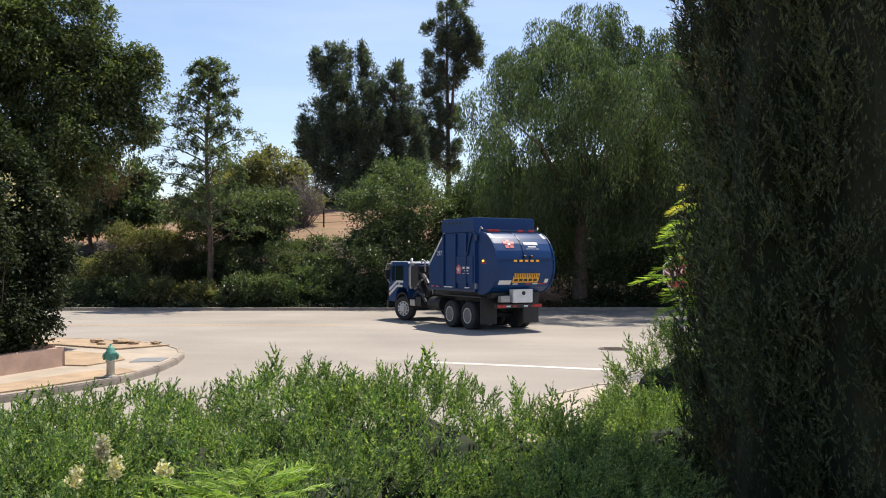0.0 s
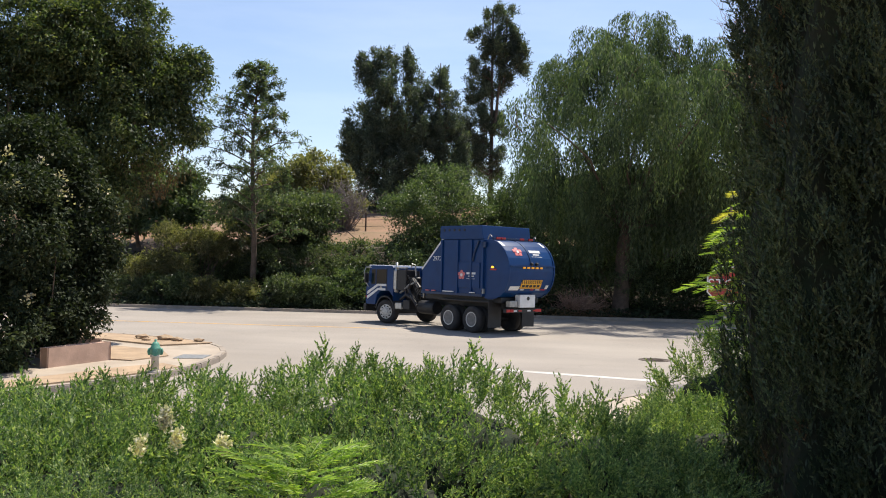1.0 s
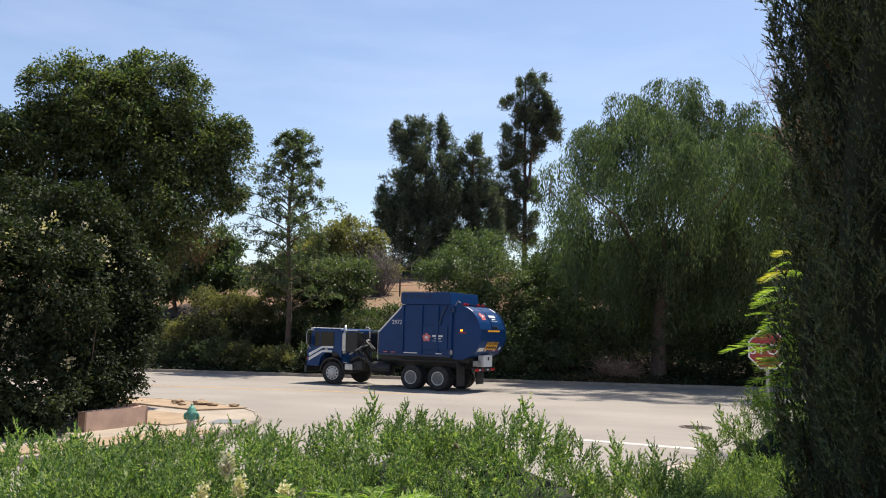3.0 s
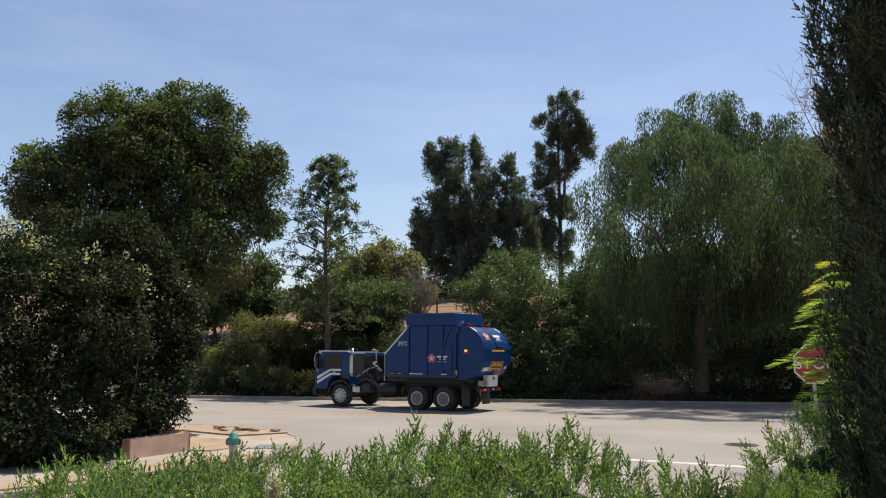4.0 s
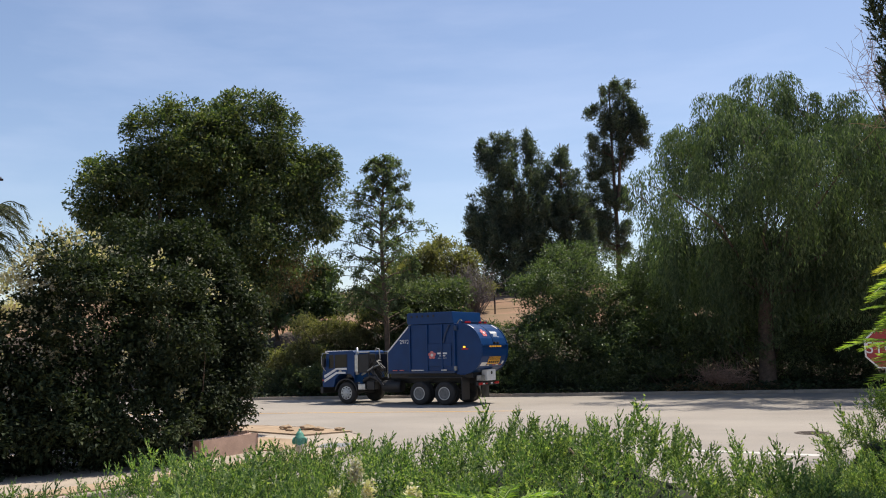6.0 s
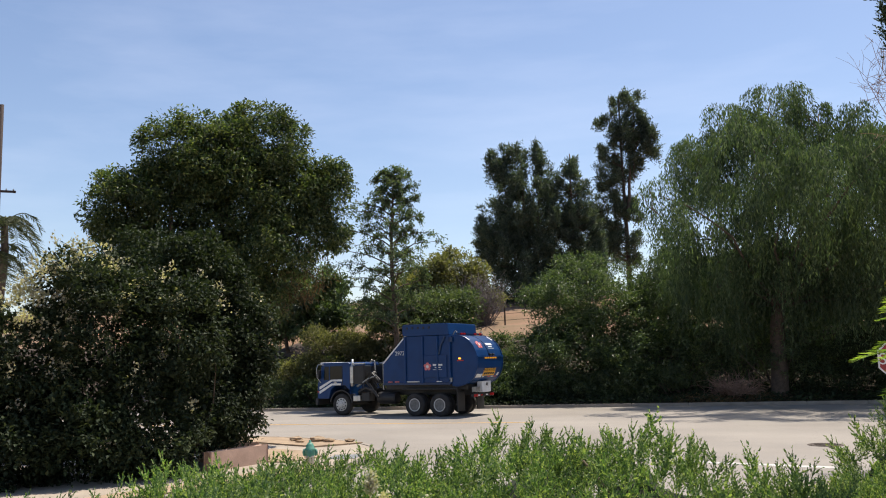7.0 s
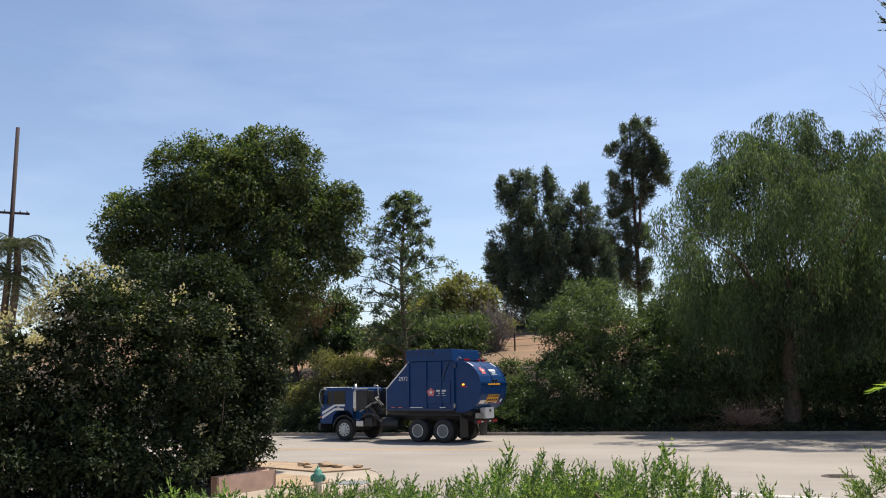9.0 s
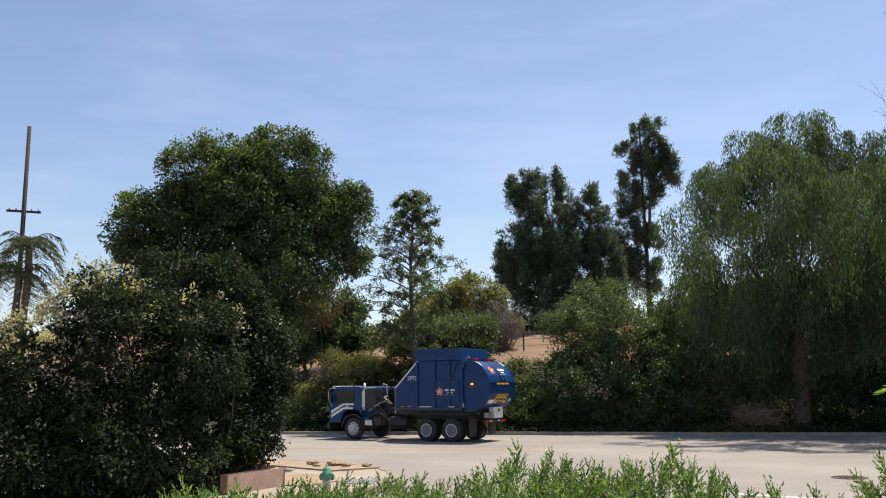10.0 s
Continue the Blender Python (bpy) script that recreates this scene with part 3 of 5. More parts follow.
def needle_tree(name, seed, base, spires, label, clumps, per, size, spread, trunks, plume=0.42, rise=1.0):
    """A conifer: whorled limbs carry tufts, gathered in spires."""
    rng = np.random.default_rng(seed)
    t = empty(name, base, label, "tree")
    g = [limb(rng, base if i == 0 else np.array(base) + (0, 0, h0), top, r, r * 0.2, 0.04, 10, 7) for i, (top, r, h0) in enumerate(trunks)]
    for k in g:
        np_part("trunk", local(k, base), BARK, t, smooth=True)
    # tufts brushed upwards into pointed plumes
    c, cu = clump_places(rng, spires, clumps // 17, 0.55)
    k = rng.integers(0, len(c), clumps)
    f = rng.random(clumps) ** 1.3
    tall = np.array(spires)[:, 3].mean() * plume * rng.uniform(0.7, 1.3, len(c))[k]
    lean = np.concatenate([cu[:, :2] * 0.35, np.ones((len(c), 1))], 1)[k]
    p = c[k] + lean * (f * 2.2 - 0.8)[:, None] * tall[:, None] * rise + rng.normal(size=(clumps, 3)) * ((1.05 - f) * 0.44 * tall)[:, None]
    u = unit(cu[k] + rng.normal(size=(clumps, 3)) * 0.5)
    b = []
    for k in rng.permutation(clumps)[:160]:
        q = p[k]
        near = min(trunks, key=lambda w: abs(w[0][0] - q[0]))
        s = (q[2] - base[2]) / max(near[0][2] - base[2], 1)
        foot = np.array(base) + (np.array(near[0]) - np.array(base)) * min(max(s - 0.04, 0.1), 0.96)
        b.append(limb(rng, foot, q, 0.05, 0.015, 0.12, 4, 3))
    np_part("branchwork", local(join(b), base), BARK, t, smooth=True)
    n = clumps * per
    c = np.repeat(p, per, 0) + rng.normal(size=(n, 3)) * spread * (1, 1, 0.8)
    axis = np.repeat(u, per, 0) * (0.5, 0.5, 0.1) + rng.normal(size=(n, 3)) * 0.5 + (0, 0, 0.45)
    np_part("crown", local(scatter(leaf(0.24, 0.05), c, frames_along(axis, rng), size * rng.uniform(0.7, 1.3, n)), base), NEEDLE, t)
    return t


needle_tree("conifer", 21, (-7.6, 70.5, 5.0),
            [(-9.93, 70.3, 17.4, 0.85, 1.5), (-8.53, 70.4, 17.8, 1.2, 1.8), (-6.95, 70.6, 18.2, 0.9, 1.5), (-5.94, 70.7, 17.4, 0.85, 1.9), (-8.17, 70.5, 14.5, 2.9, 2.7), (-8.6, 70.4, 10.6, 3.1, 3.0), (-6.1, 70.7, 12.2, 2.1, 4.2), (-9.9, 70.3, 12.0, 2.0, 2.4), (-11.2, 70.2, 12.3, 0.6, 0.9), (-7.5, 70.5, 7.5, 2.8, 2.0)],
            "tall dark conifer with several crowded spires", 3800, 24, 0.30, 0.16, (((-8.0, 70.5, 19.0), 0.4, 0), ((-9.9, 70.3, 18.6), 0.2, 1.5), ((-6.2, 70.6, 18.6), 0.2, 1.5)))
needle_tree("conifer", 22, (-3.7, 70.9, 5.2), [(-4.0, 70.9, 18.2, 0.45, 1.3), (-3.9, 70.9, 16.4, 1.0, 1.7), (-3.3, 70.9, 14.6, 1.35, 1.8), (-3.2, 70.9, 12.6, 1.6, 2.2), (-3.2, 70.9, 10.2, 1.8, 2.2), (-2.9, 70.9, 8.2, 1.7, 1.6), (-4.9, 70.8, 14.6, 1.0, 2.4)],
            "slender dark conifer with a pointed top", 1700, 24, 0.30, 0.15, (((-3.95, 70.9, 19.2), 0.22, 0),))
needle_tree("pine_tree", 23, (0.6, 82.0, 5.4),
            [(0.35, 82, 26.6, 0.6, 1.1), (1.75, 82, 26.2, 0.75, 1.4), (2.9, 81.9, 24.4, 0.7, 0.8), (1.4, 82, 23.4, 1.7, 1.0), (-0.9, 82, 22.3, 1.2, 0.8), (0.2, 82, 24.6, 1.4, 0.8), (-0.7, 82, 20.6, 1.3, 0.8), (2.8, 81.9, 23.0, 1.0, 0.8), (-0.9, 82, 24.0, 0.8, 0.6), (3.6, 81.9, 22.0, 1.15, 0.55), (2.4, 81.9, 21.4, 1.5, 0.8), (-0.76, 82, 18.8, 1.5, 0.8),
             (0.9, 82, 20.0, 1.2, 0.9), (-0.6, 82, 16.2, 1.9, 1.2), (-1.6, 82, 14.0, 1.4, 1.2), (0.9, 82, 15.6, 1.2, 1.3), (-0.2, 82, 12.0, 2.0, 1.6)],
            "tall open pine with tufted limbs and a forked top", 2200, 24, 0.30, 0.17, (((0.4, 82, 27.0), 0.32, 0), ((1.8, 82, 26.6), 0.2, 9.5)), 0.62, 0.6)


def weeping_tree(name, seed, base, lobes, curtain, label):
    """A weeping tree: limbs, and strands of narrow leaves that hang from the lobes."""
    rng = np.random.default_rng(seed)
    t = empty(name, base, label, "tree")
    L = np.array(lobes, float)
    fork = np.array(base) + (0.2, 0, 4.2)
    np_part("trunk", local(limb(rng, base, fork, 0.42, 0.30, 0.05, 8, 10), base), BARK, t, smooth=True)
    for r in L:
        g = [limb(rng, fork, r[:3] + (0, 0, r[4] * 0.2), 0.10, 0.02, 0.25, 9, 6)]
        for _ in range(2):
            g.append(limb(rng, r[:3] - (0, 0, r[4] * 0.6), r[:3] + unit(rng.normal(size=3)) * r[[3, 3, 4]] * 0.7, 0.03, 0.01, 0.25, 6, 4))
        np_part("limb", local(join(g), base), BARK, t, smooth=True)
    curtains, strands, steps = curtain
    c, cu = clump_places(rng, lobes, curtains, 0.72)
    n = curtains * strands
    long = np.repeat(rng.uniform(1.5, 4.0, curtains), strands)
    wide = np.repeat(rng.uniform(0.14, 0.30, curtains), strands)
    off = rng.normal(size=(n, 2))
    top = 0.35 * wide * (1.5 - (off ** 2).sum(1))
    p = np.repeat(c, strands, 0) + np.concatenate([off * wide[:, None], top[:, None]], 1)
    length = long * rng.uniform(0.45, 1.0, n) * np.exp(-0.12 * (off ** 2).sum(1))
    s = np.linspace(0, 1, steps)[None, :, None]
    out = np.concatenate([np.repeat(cu[:, :2], strands, 0) * 0.30 + off * 0.16, np.zeros((n, 1))], 1)[:, None, :]
    q = p[:, None, :] + out * np.sqrt(s) * length[:, None, None] * 0.5 - np.array((0, 0, 1.0)) * (s ** 1.35) * length[:, None, None]
    q = q.reshape(-1, 3) + rng.normal(size=(n * steps, 3)) * 0.055
    keep = q[:, 2] > ground_height(q[:, 0], q[:, 1]) + 0.5
    q = q[keep]
    axis = np.repeat(out[:, 0, :] * 0.5, steps, 0)[keep] + rng.normal(size=(len(q), 3)) * (0.36, 0.36, 0.2) + (0, 0, -0.9)
    np_part("crown", local(scatter(leaf(0.24, 0.05), q, frames_along(axis, rng), 0.19 * rng.uniform(0.6, 1.35, len(q))), base), PEPPER, t)
    return t


PEPPER_LOBES = [(7.80, 45.3, 15.0, 1.5, 1.3), (5.15, 45.6, 14.0, 1.4, 1.5), (9.93, 44.9, 13.9, 1.6, 1.2), (11.57, 44.5, 12.9, 1.7, 1.6), (3.94, 45.8, 12.3, 1.3, 1.5), (1.9, 45.9, 10.4, 1.4, 1.3), (6.67, 45.4, 12.4, 2.6, 2.2), (9.95, 44.8, 11.2, 2.7, 2.2),
                (13.3, 44.0, 11.6, 2.4, 2.2), (15.2, 43.6, 10.2, 2.5, 2.4), (4.6, 45.3, 9.2, 2.4, 2.0), (8.4, 44.6, 8.6, 2.8, 2.2), (12.2, 43.9, 8.2, 2.8, 2.2), (16.5, 43.3, 7.6, 2.6, 2.4), (2.6, 45.4, 7.4, 1.6, 1.6), (6.4, 44.4, 6.2, 2.4, 1.8), (10.2, 44.0, 5.8, 2.6, 1.8), (14.5, 43.6, 5.4, 2.6, 1.8)]
# the crown is as deep as it is wide: its front hangs out over the road
weeping_tree("pepper_tree", 31, (6.75, 42.4, 0.2), nearer(PEPPER_LOBES[:5], 0.93) + nearer(PEPPER_LOBES[5:10], 0.81) + nearer(PEPPER_LOBES[10:14], 0.92) + nearer(PEPPER_LOBES[14:], 1.0) + nearer(PEPPER_LOBES[6:10], 0.98) + nearer([(4.6, 45, 6.6, 2.2, 1.8), (7.6, 44.8, 6.2, 2.4, 1.8), (10.8, 44.3, 6.4, 2.4, 1.8)], 0.93),
             (820, 30, 11), "huge weeping pepper tree with hanging feathery green strands")

shrub("round_bush", 41, [(-1.87, 44.9, 5.5, 2.7, 1.9), (-3.3, 44.8, 4.0, 1.9, 1.9), (-0.3, 44.9, 3.7, 2.5, 2.4), (1.5, 44.9, 4.3, 1.9, 2.1), (-2.3, 44.2, 2.4, 2.6, 1.9), (0.6, 44.0, 2.0, 2.4, 1.6)], LIME,
      "large rounded green bush with a sunlit top", 2200, 34, 0.15, 0.2)
for k, (lobes, mat, label) in enumerate((
        (nearer([(-15.23, 45.5, 3.5, 1.5, 0.8), (-14.2, 45.7, 3.3, 1.2, 0.8)], 0.96), OLIVE, "yellow-green mounded shrub high on the bank"),
        (nearer([(-17.2, 44.6, 2.1, 1.2, 0.8), (-16.2, 44.6, 2.0, 1.0, 0.7)], 0.955), OLIVE, "yellow-green mounded shrub on the bank"),
        ([(-14.9, 44.9, 2.2, 1.7, 1.1), (-13.4, 45.4, 2.1, 1.8, 1.1)], SHRUB, "dark green shrub on the bank"),
        ([(-11.4, 45.2, 2.2, 1.7, 1.1), (-9.6, 45.3, 2.3, 1.5, 1.1)], SHRUB, "dark green shrub on the bank below the trees"),
        ([(-7.6, 45.4, 2.0, 1.3, 0.9), (-6.2, 45.0, 1.9, 1.2, 0.9)], SHRUB, "dark green shrub on the bank beside the round bush"),
        ([(-8.4, 52.0, 3.3, 2.2, 0.5), (-5.6, 52.0, 3.3, 2.2, 0.5)], LIME, "low green scrub at the edge of the dry hilltop"),
        ([(-16.6, 41.9, 0.85, 1.25, 0.7), (-15.0, 42.0, 0.85, 1.2, 0.65)], SHRUB, "low clipped green shrub behind the kerb"),
        ([(-13.4, 42.0, 0.8, 1.2, 0.65), (-11.9, 42.0, 0.75, 1.2, 0.6)], OLIVE, "low green shrub behind the kerb"),
        ([(-10.4, 42.0, 0.9, 1.1, 0.7), (-9.1, 42.0, 0.85, 1.1, 0.7)], SHRUB, "low clipped green shrub behind the kerb"),
        ([(-7.6, 42.1, 0.8, 1.2, 0.65), (-6.6, 42.2, 0.9, 1.1, 0.7)], LIME, "low green shrub behind the kerb"),
        ([(-5.6, 42.4, 1.5, 1.25, 0.8), (-4.7, 42.2, 0.9, 1.3, 0.7)], LIME, "light green shrub spreading over the kerb"),
        ([(-2.6, 42.3, 0.8, 1.4, 0.6), (-0.6, 42.3, 0.8, 1.4, 0.6)], SHRUB, "low shaded shrub behind the kerb"),
        ([(1.3, 42.4, 1.0, 1.5, 0.8), (3.1, 43.6, 1.9, 1.9, 1.5)], SHRUB, "shaded green shrub under the weeping tree"),
        ([(5.3, 43.4, 2.6, 1.9, 2.0), (7.4, 43.0, 1.8, 1.9, 1.6)], SHRUB, "tall shaded shrub under the weeping tree"),
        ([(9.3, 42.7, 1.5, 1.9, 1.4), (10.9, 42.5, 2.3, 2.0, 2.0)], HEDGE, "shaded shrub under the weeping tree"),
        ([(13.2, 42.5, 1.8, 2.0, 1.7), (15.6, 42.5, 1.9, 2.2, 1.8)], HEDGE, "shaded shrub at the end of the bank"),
        ([(-20.0, 43.5, 1.6, 2.2, 1.5), (-23, 43.5, 1.8, 2.4, 1.7)], SHRUB, "dark shrub on the bank behind the corner"))):
    r = np.random.default_rng(150 + k)
    mounds = [(x + r.normal() * w * 0.45, y + r.normal() * w * 0.3, z + r.normal() * h * 0.22, w * r.uniform(0.4, 0.72), h * r.uniform(0.55, 0.95)) for x, y, z, w, h in lobes for _ in range(4)]
    shrub("bank_shrub", 50 + k, mounds, mat, label, 360, 26, 0.165, 0.15, group="shrubs along the bank", width=0.35)
bare_brush("dry_brush", 75, (4.6, 41.7, 0.2), 1.2, 0.75, 70, TWIG, "heap of dry brown brushwood under the weeping tree")

# ---- ivy and dead leaves on the foot of the bank ----
rng = np.random.default_rng(80)
n = 36000
q = np.stack([rng.uniform(-24, 20, n), 40.7 + rng.random(n) ** 1.2 * 9.0, np.zeros(n)], 1)
q[:, 2] = ground_height(q[:, 0], q[:, 1]) + rng.uniform(0.02, 0.35, n)
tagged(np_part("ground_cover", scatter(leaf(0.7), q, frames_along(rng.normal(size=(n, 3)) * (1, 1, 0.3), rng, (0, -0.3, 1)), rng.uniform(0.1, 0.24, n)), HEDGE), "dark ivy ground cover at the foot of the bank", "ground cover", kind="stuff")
n = 5200
q = np.stack([rng.normal(4.4, 1.1, n), 40.6 + rng.random(n) * 2.0, np.zeros(n)], 1)
q[:, 2] = ground_height(q[:, 0], q[:, 1]) + rng.uniform(0.08, 0.3, n)
tagged(np_part("leaf_litter", scatter(leaf(0.6), q, frames_along(rng.normal(size=(n, 3)) * (1, 1, 0.3), rng, (0, -0.3, 1)), rng.uniform(0.05, 0.12, n)), DRY), "dry brown leaf litter beside the kerb", "leaf litter", kind="stuff")


# ---- the tall hedge at the corner, and its wall ----
def swell(lobes, k):
    return [(x * k, y * k, 2.3 + (z - 2.3) * k, r * k, h * k) for x, y, z, r, h in lobes]


HEDGE_LOBES = swell([(-9.72, 14.0, 3.75, 0.85, 0.7), (-10.57, 13.37, 2.45, 1.1, 1.05), (-9.52, 14.13, 3.2, 1.1, 1.1), (-8.96, 14.48, 1.40, 1.15, 1.2), (-10.07, 13.74, 1.44, 1.25, 1.2), (-10.9, 13.2, 1.29, 1.1, 1.2), (-8.40, 14.81, 2.95, 1.0, 1.0), (-11.8, 12.4, 2.2, 1.0, 1.6)], 1.12) + \
    swell([(-7.61, 15.3, 2.8, 0.75, 0.95), (-7.29, 15.45, 1.65, 0.42, 0.85), (-8.21, 15.07, 1.57, 0.9, 1.1), (-7.36, 15.4, 3.2, 0.6, 0.5), (-7.21, 15.5, 2.6, 0.45, 0.8), (-7.76, 15.2, 3.55, 0.8, 0.5)], 1.235) + \
    [(-9.5, 16.0, 0.95, 0.95, 0.9), (-10.6, 15.2, 0.95, 1.1, 0.9), (-11.8, 14.4, 1.0, 1.1, 1.0), (-8.95, 17.5, 1.0, 0.35, 0.5), (-13.8, 13.6, 2.0, 1.2, 1.8), (-9.9, 18.6, 4.5, 0.9, 0.8), (-10.9, 18.0, 4.7, 1.0, 0.9), (-9.3, 18.9, 3.6, 0.6, 0.8),
     (-8.95, 18.2, 1.1, 0.55, 0.6), (-8.9, 18.4, 1.9, 0.6, 0.8), (-8.95, 18.5, 2.8, 0.6, 0.7), (-9.3, 17.6, 1.5, 0.6, 1.0), (-9.6, 18.2, 2.2, 0.7, 1.4)]


def build_hedge():
    rng = np.random.default_rng(90)
    base = (-10.5, 16.5, 0.12)
    t = empty("corner_hedge", base, "tall dense dark green hedge dotted with cream blossom", "hedge")
    g = [limb(rng, (x + rng.normal() * 0.2, y + 0.5, 0.12), (x + rng.normal() * 0.3, y + 0.3 + rng.normal() * 0.2, z), 0.018, 0.008, 0.2, 6, 5) for x, y, z, r, h in HEDGE_LOBES[:8] for _ in range(2)]
    np_part("branchwork", local(join(g), base), BARK, t, smooth=True)
    v, f = foliage(rng, HEDGE_LOBES, 6000, 26, 0.10, 0.13, 0.15, 0.6, 0.4, reach=0.24)
    np_part("foliage", local((v, f), base), HEDGE, t)
    # blossom sits on the skin, thickest on the upper outer side
    p, u = clump_places(rng, [(x, y, z, r + 0.16, h + 0.16) for x, y, z, r, h in HEDGE_LOBES[:4] + HEDGE_LOBES[6:10]], 1300, 0.97)
    keep = (u[:, 2] + rng.normal(size=len(u)) * 0.25 > 0.15) & (u[:, 1] < 0.35)
    p, u = p[keep], u[keep]
    far = rng.random(len(p)) < np.where(p[:, 0] < -10.9, 0.75, 0.2)
    p, u = p[far], u[far]
    p2, u2 = clump_places(rng, [(-11.9, 15.1, 2.75, 1.3, 1.22), (-10.9, 15.7, 3.95, 1.0, 0.84), (-12.9, 14.1, 2.3, 1.2, 1.6)], 900, 0.96)
    front = (u2[:, 1] < 0.1) & (rng.random(900) < 0.42)
    p, u = np.concatenate([p, p2[front]]), np.concatenate([u, u2[front]])
    q = np.repeat(p, 18, 0) + rng.normal(size=(len(p) * 18, 3)) * 0.065
    np_part("blossom", local(scatter(leaf(0.7), q, frames_along(np.repeat(u, 18, 0) + rng.normal(size=q.shape) * 0.5, rng), rng.uniform(0.045, 0.09, len(q))), base), CREAM, t, "cream flower heads")


build_hedge()


def build_corner_wall():
    w = empty("garden_wall", (-8.1, 18.4, 0.12), "low pink stuccoed garden wall under the hedge", "wall", kind="structure")
    a, b = Vector((-8.2, 18.4)), Vector((-8.74, 16.75))
    d = (b - a).normalized()
    turn = math.atan2(d.y, d.x)
    c, half = (a + b) / 2, (b - a).length / 2
    m = Matrix.Translation((c.x + 8.1, c.y - 18.4, 0)) @ Matrix.Rotation(turn, 4, "Z")
    part("front_wall", box(-half, half, -0.09, 0.09, -0.05, 0.38, 0.02, turn=m), WALL, w)
    m = Matrix.Translation((-0.9, 0.35, 0)) @ Matrix.Rotation(math.radians(200), 4, "Z")
    part("return_wall", box(-0.45, 0.85, -0.09, 0.09, -0.05, 0.376, 0.02, turn=m), WALL, w)


build_corner_wall()


def build_hydrant():
    h = empty("fire_hydrant", (-6.41, 16.55, 0.12), "fire hydrant with green bonnet and weathered white barrel", "hydrant")
    h.scale = (0.74, 0.74, 1.0)
    part("base_flange", lathe(((0.17, 0), (0.17, 0.04), (0.12, 0.045), (0.12, 0.05)), 20, "Z"), OFF_WHITE, h, smooth=False)
    part("barrel", lathe(((0.105, 0.045), (0.10, 0.30), (0.125, 0.31), (0.125, 0.34), (0.11, 0.35), (0.11, 0.36)), 20, "Z"), OFF_WHITE, h, smooth=True)
    part("bonnet", lathe(((0.115, 0.355), (0.13, 0.37), (0.13, 0.45), (0.15, 0.46), (0.15, 0.485), (0.12, 0.50), (0.10, 0.56), (0.055, 0.605), (0.03, 0.61), (0.03, 0.65), (0.02, 0.655)), 20, "Z"), GREEN_PAINT, h, "sea-green bonnet", True)
    for ang in (0, 120, 240):
        m = Matrix.Rotation(radians(ang + 200), 4, "Z")
        bm = lathe(((0.055, 0.10), (0.055, 0.15), (0.072, 0.152), (0.072, 0.19), (0.03, 0.195), (0.03, 0.22)), 14, "Y", (0, 0, 0.41))
        bm.transform(m)
        part("outlet_cap", bm, GREEN_PAINT, h)
    for ang in range(0, 360, 60):
        m = Matrix.Rotation(radians(ang), 4, "Z")
        bm = lathe(((0.014, 0.03), (0.014, 0.06)), 6, "Z", (0.145, 0, 0))
        bm.transform(m)
        part("bolt", bm, OFF_WHITE, h)


build_hydrant()
for k, (x, y, s) in enumerate(((-8.6, 22.9, 0.2), (-8.2, 22.7, 0.14), (-9.3, 23.1, 0.16), (-7.6, 22.7, 0.12), (-9.0, 22.6, 0.1))):
    bm = bmesh.new()
    bmesh.ops.create_icosphere(bm, subdivisions=2, radius=1.0)
    rng = np.random.default_rng(200 + k)
    for v in bm.verts:
        v.co = Vector((v.co.x * s * 1.4, v.co.y * s, v.co.z * s * 0.55)) * 0.8 * (1 + 0.55 * noise.noise(v.co * 2.3 + Vector((k * 3.1, 0, 0))))
    ob = part("rock", bm, SAND)
    ob.location = (x, y, 0.16 + s * 0.3)
    tagged(ob, "rough sandstone lying on the bare soil", "rock", "rocks at the corner")


def build_stop_sign():
    s = empty("stop_sign", (4.82, 17.35, 0.06), "red octagonal stop sign on a steel post", "sign")
    part("post", box(-0.03, 0.03, -0.02, 0.02, -0.3, 2.5, 0.004), STEEL, s)
    bm = lathe(((0.405, -0.006), (0.405, 0.006)), 8, "Y", (0, 0, 0))
    bm.transform(Matrix.Rotation(radians(22.5), 4, "Y"))
    plate = part("plate", bm, WHITE, s)
    plate.matrix_local = pose(0, -0.035, 2.06)
    bm = lathe(((0.375, -0.004), (0.375, 0.004)), 8, "Y", (0, -0.006, 0))
    bm.transform(Matrix.Rotation(radians(22.5), 4, "Y"))
    part("field", bm, STOP_RED, plate)
    curve = bpy.data.curves.new("legend", "FONT")
    curve.body, curve.align_x, curve.align_y, curve.size, curve.extrude, curve.space_character = "STOP", "CENTER", "CENTER", 0.30, 0.002, 1.0
    tmp = new("legend_text", curve)
    dg = bpy.context.evaluated_depsgraph_get()
    me = bpy.data.meshes.new_from_object(tmp.evaluated_get(dg))
    bpy.data.objects.remove(tmp)
    me.materials.clear()
    me.materials.append(WHITE)
    word = new("legend", me)
    word.parent = plate
    word.matrix_local = pose(0, -0.014, 0, 90, 0, 0)


build_stop_sign()


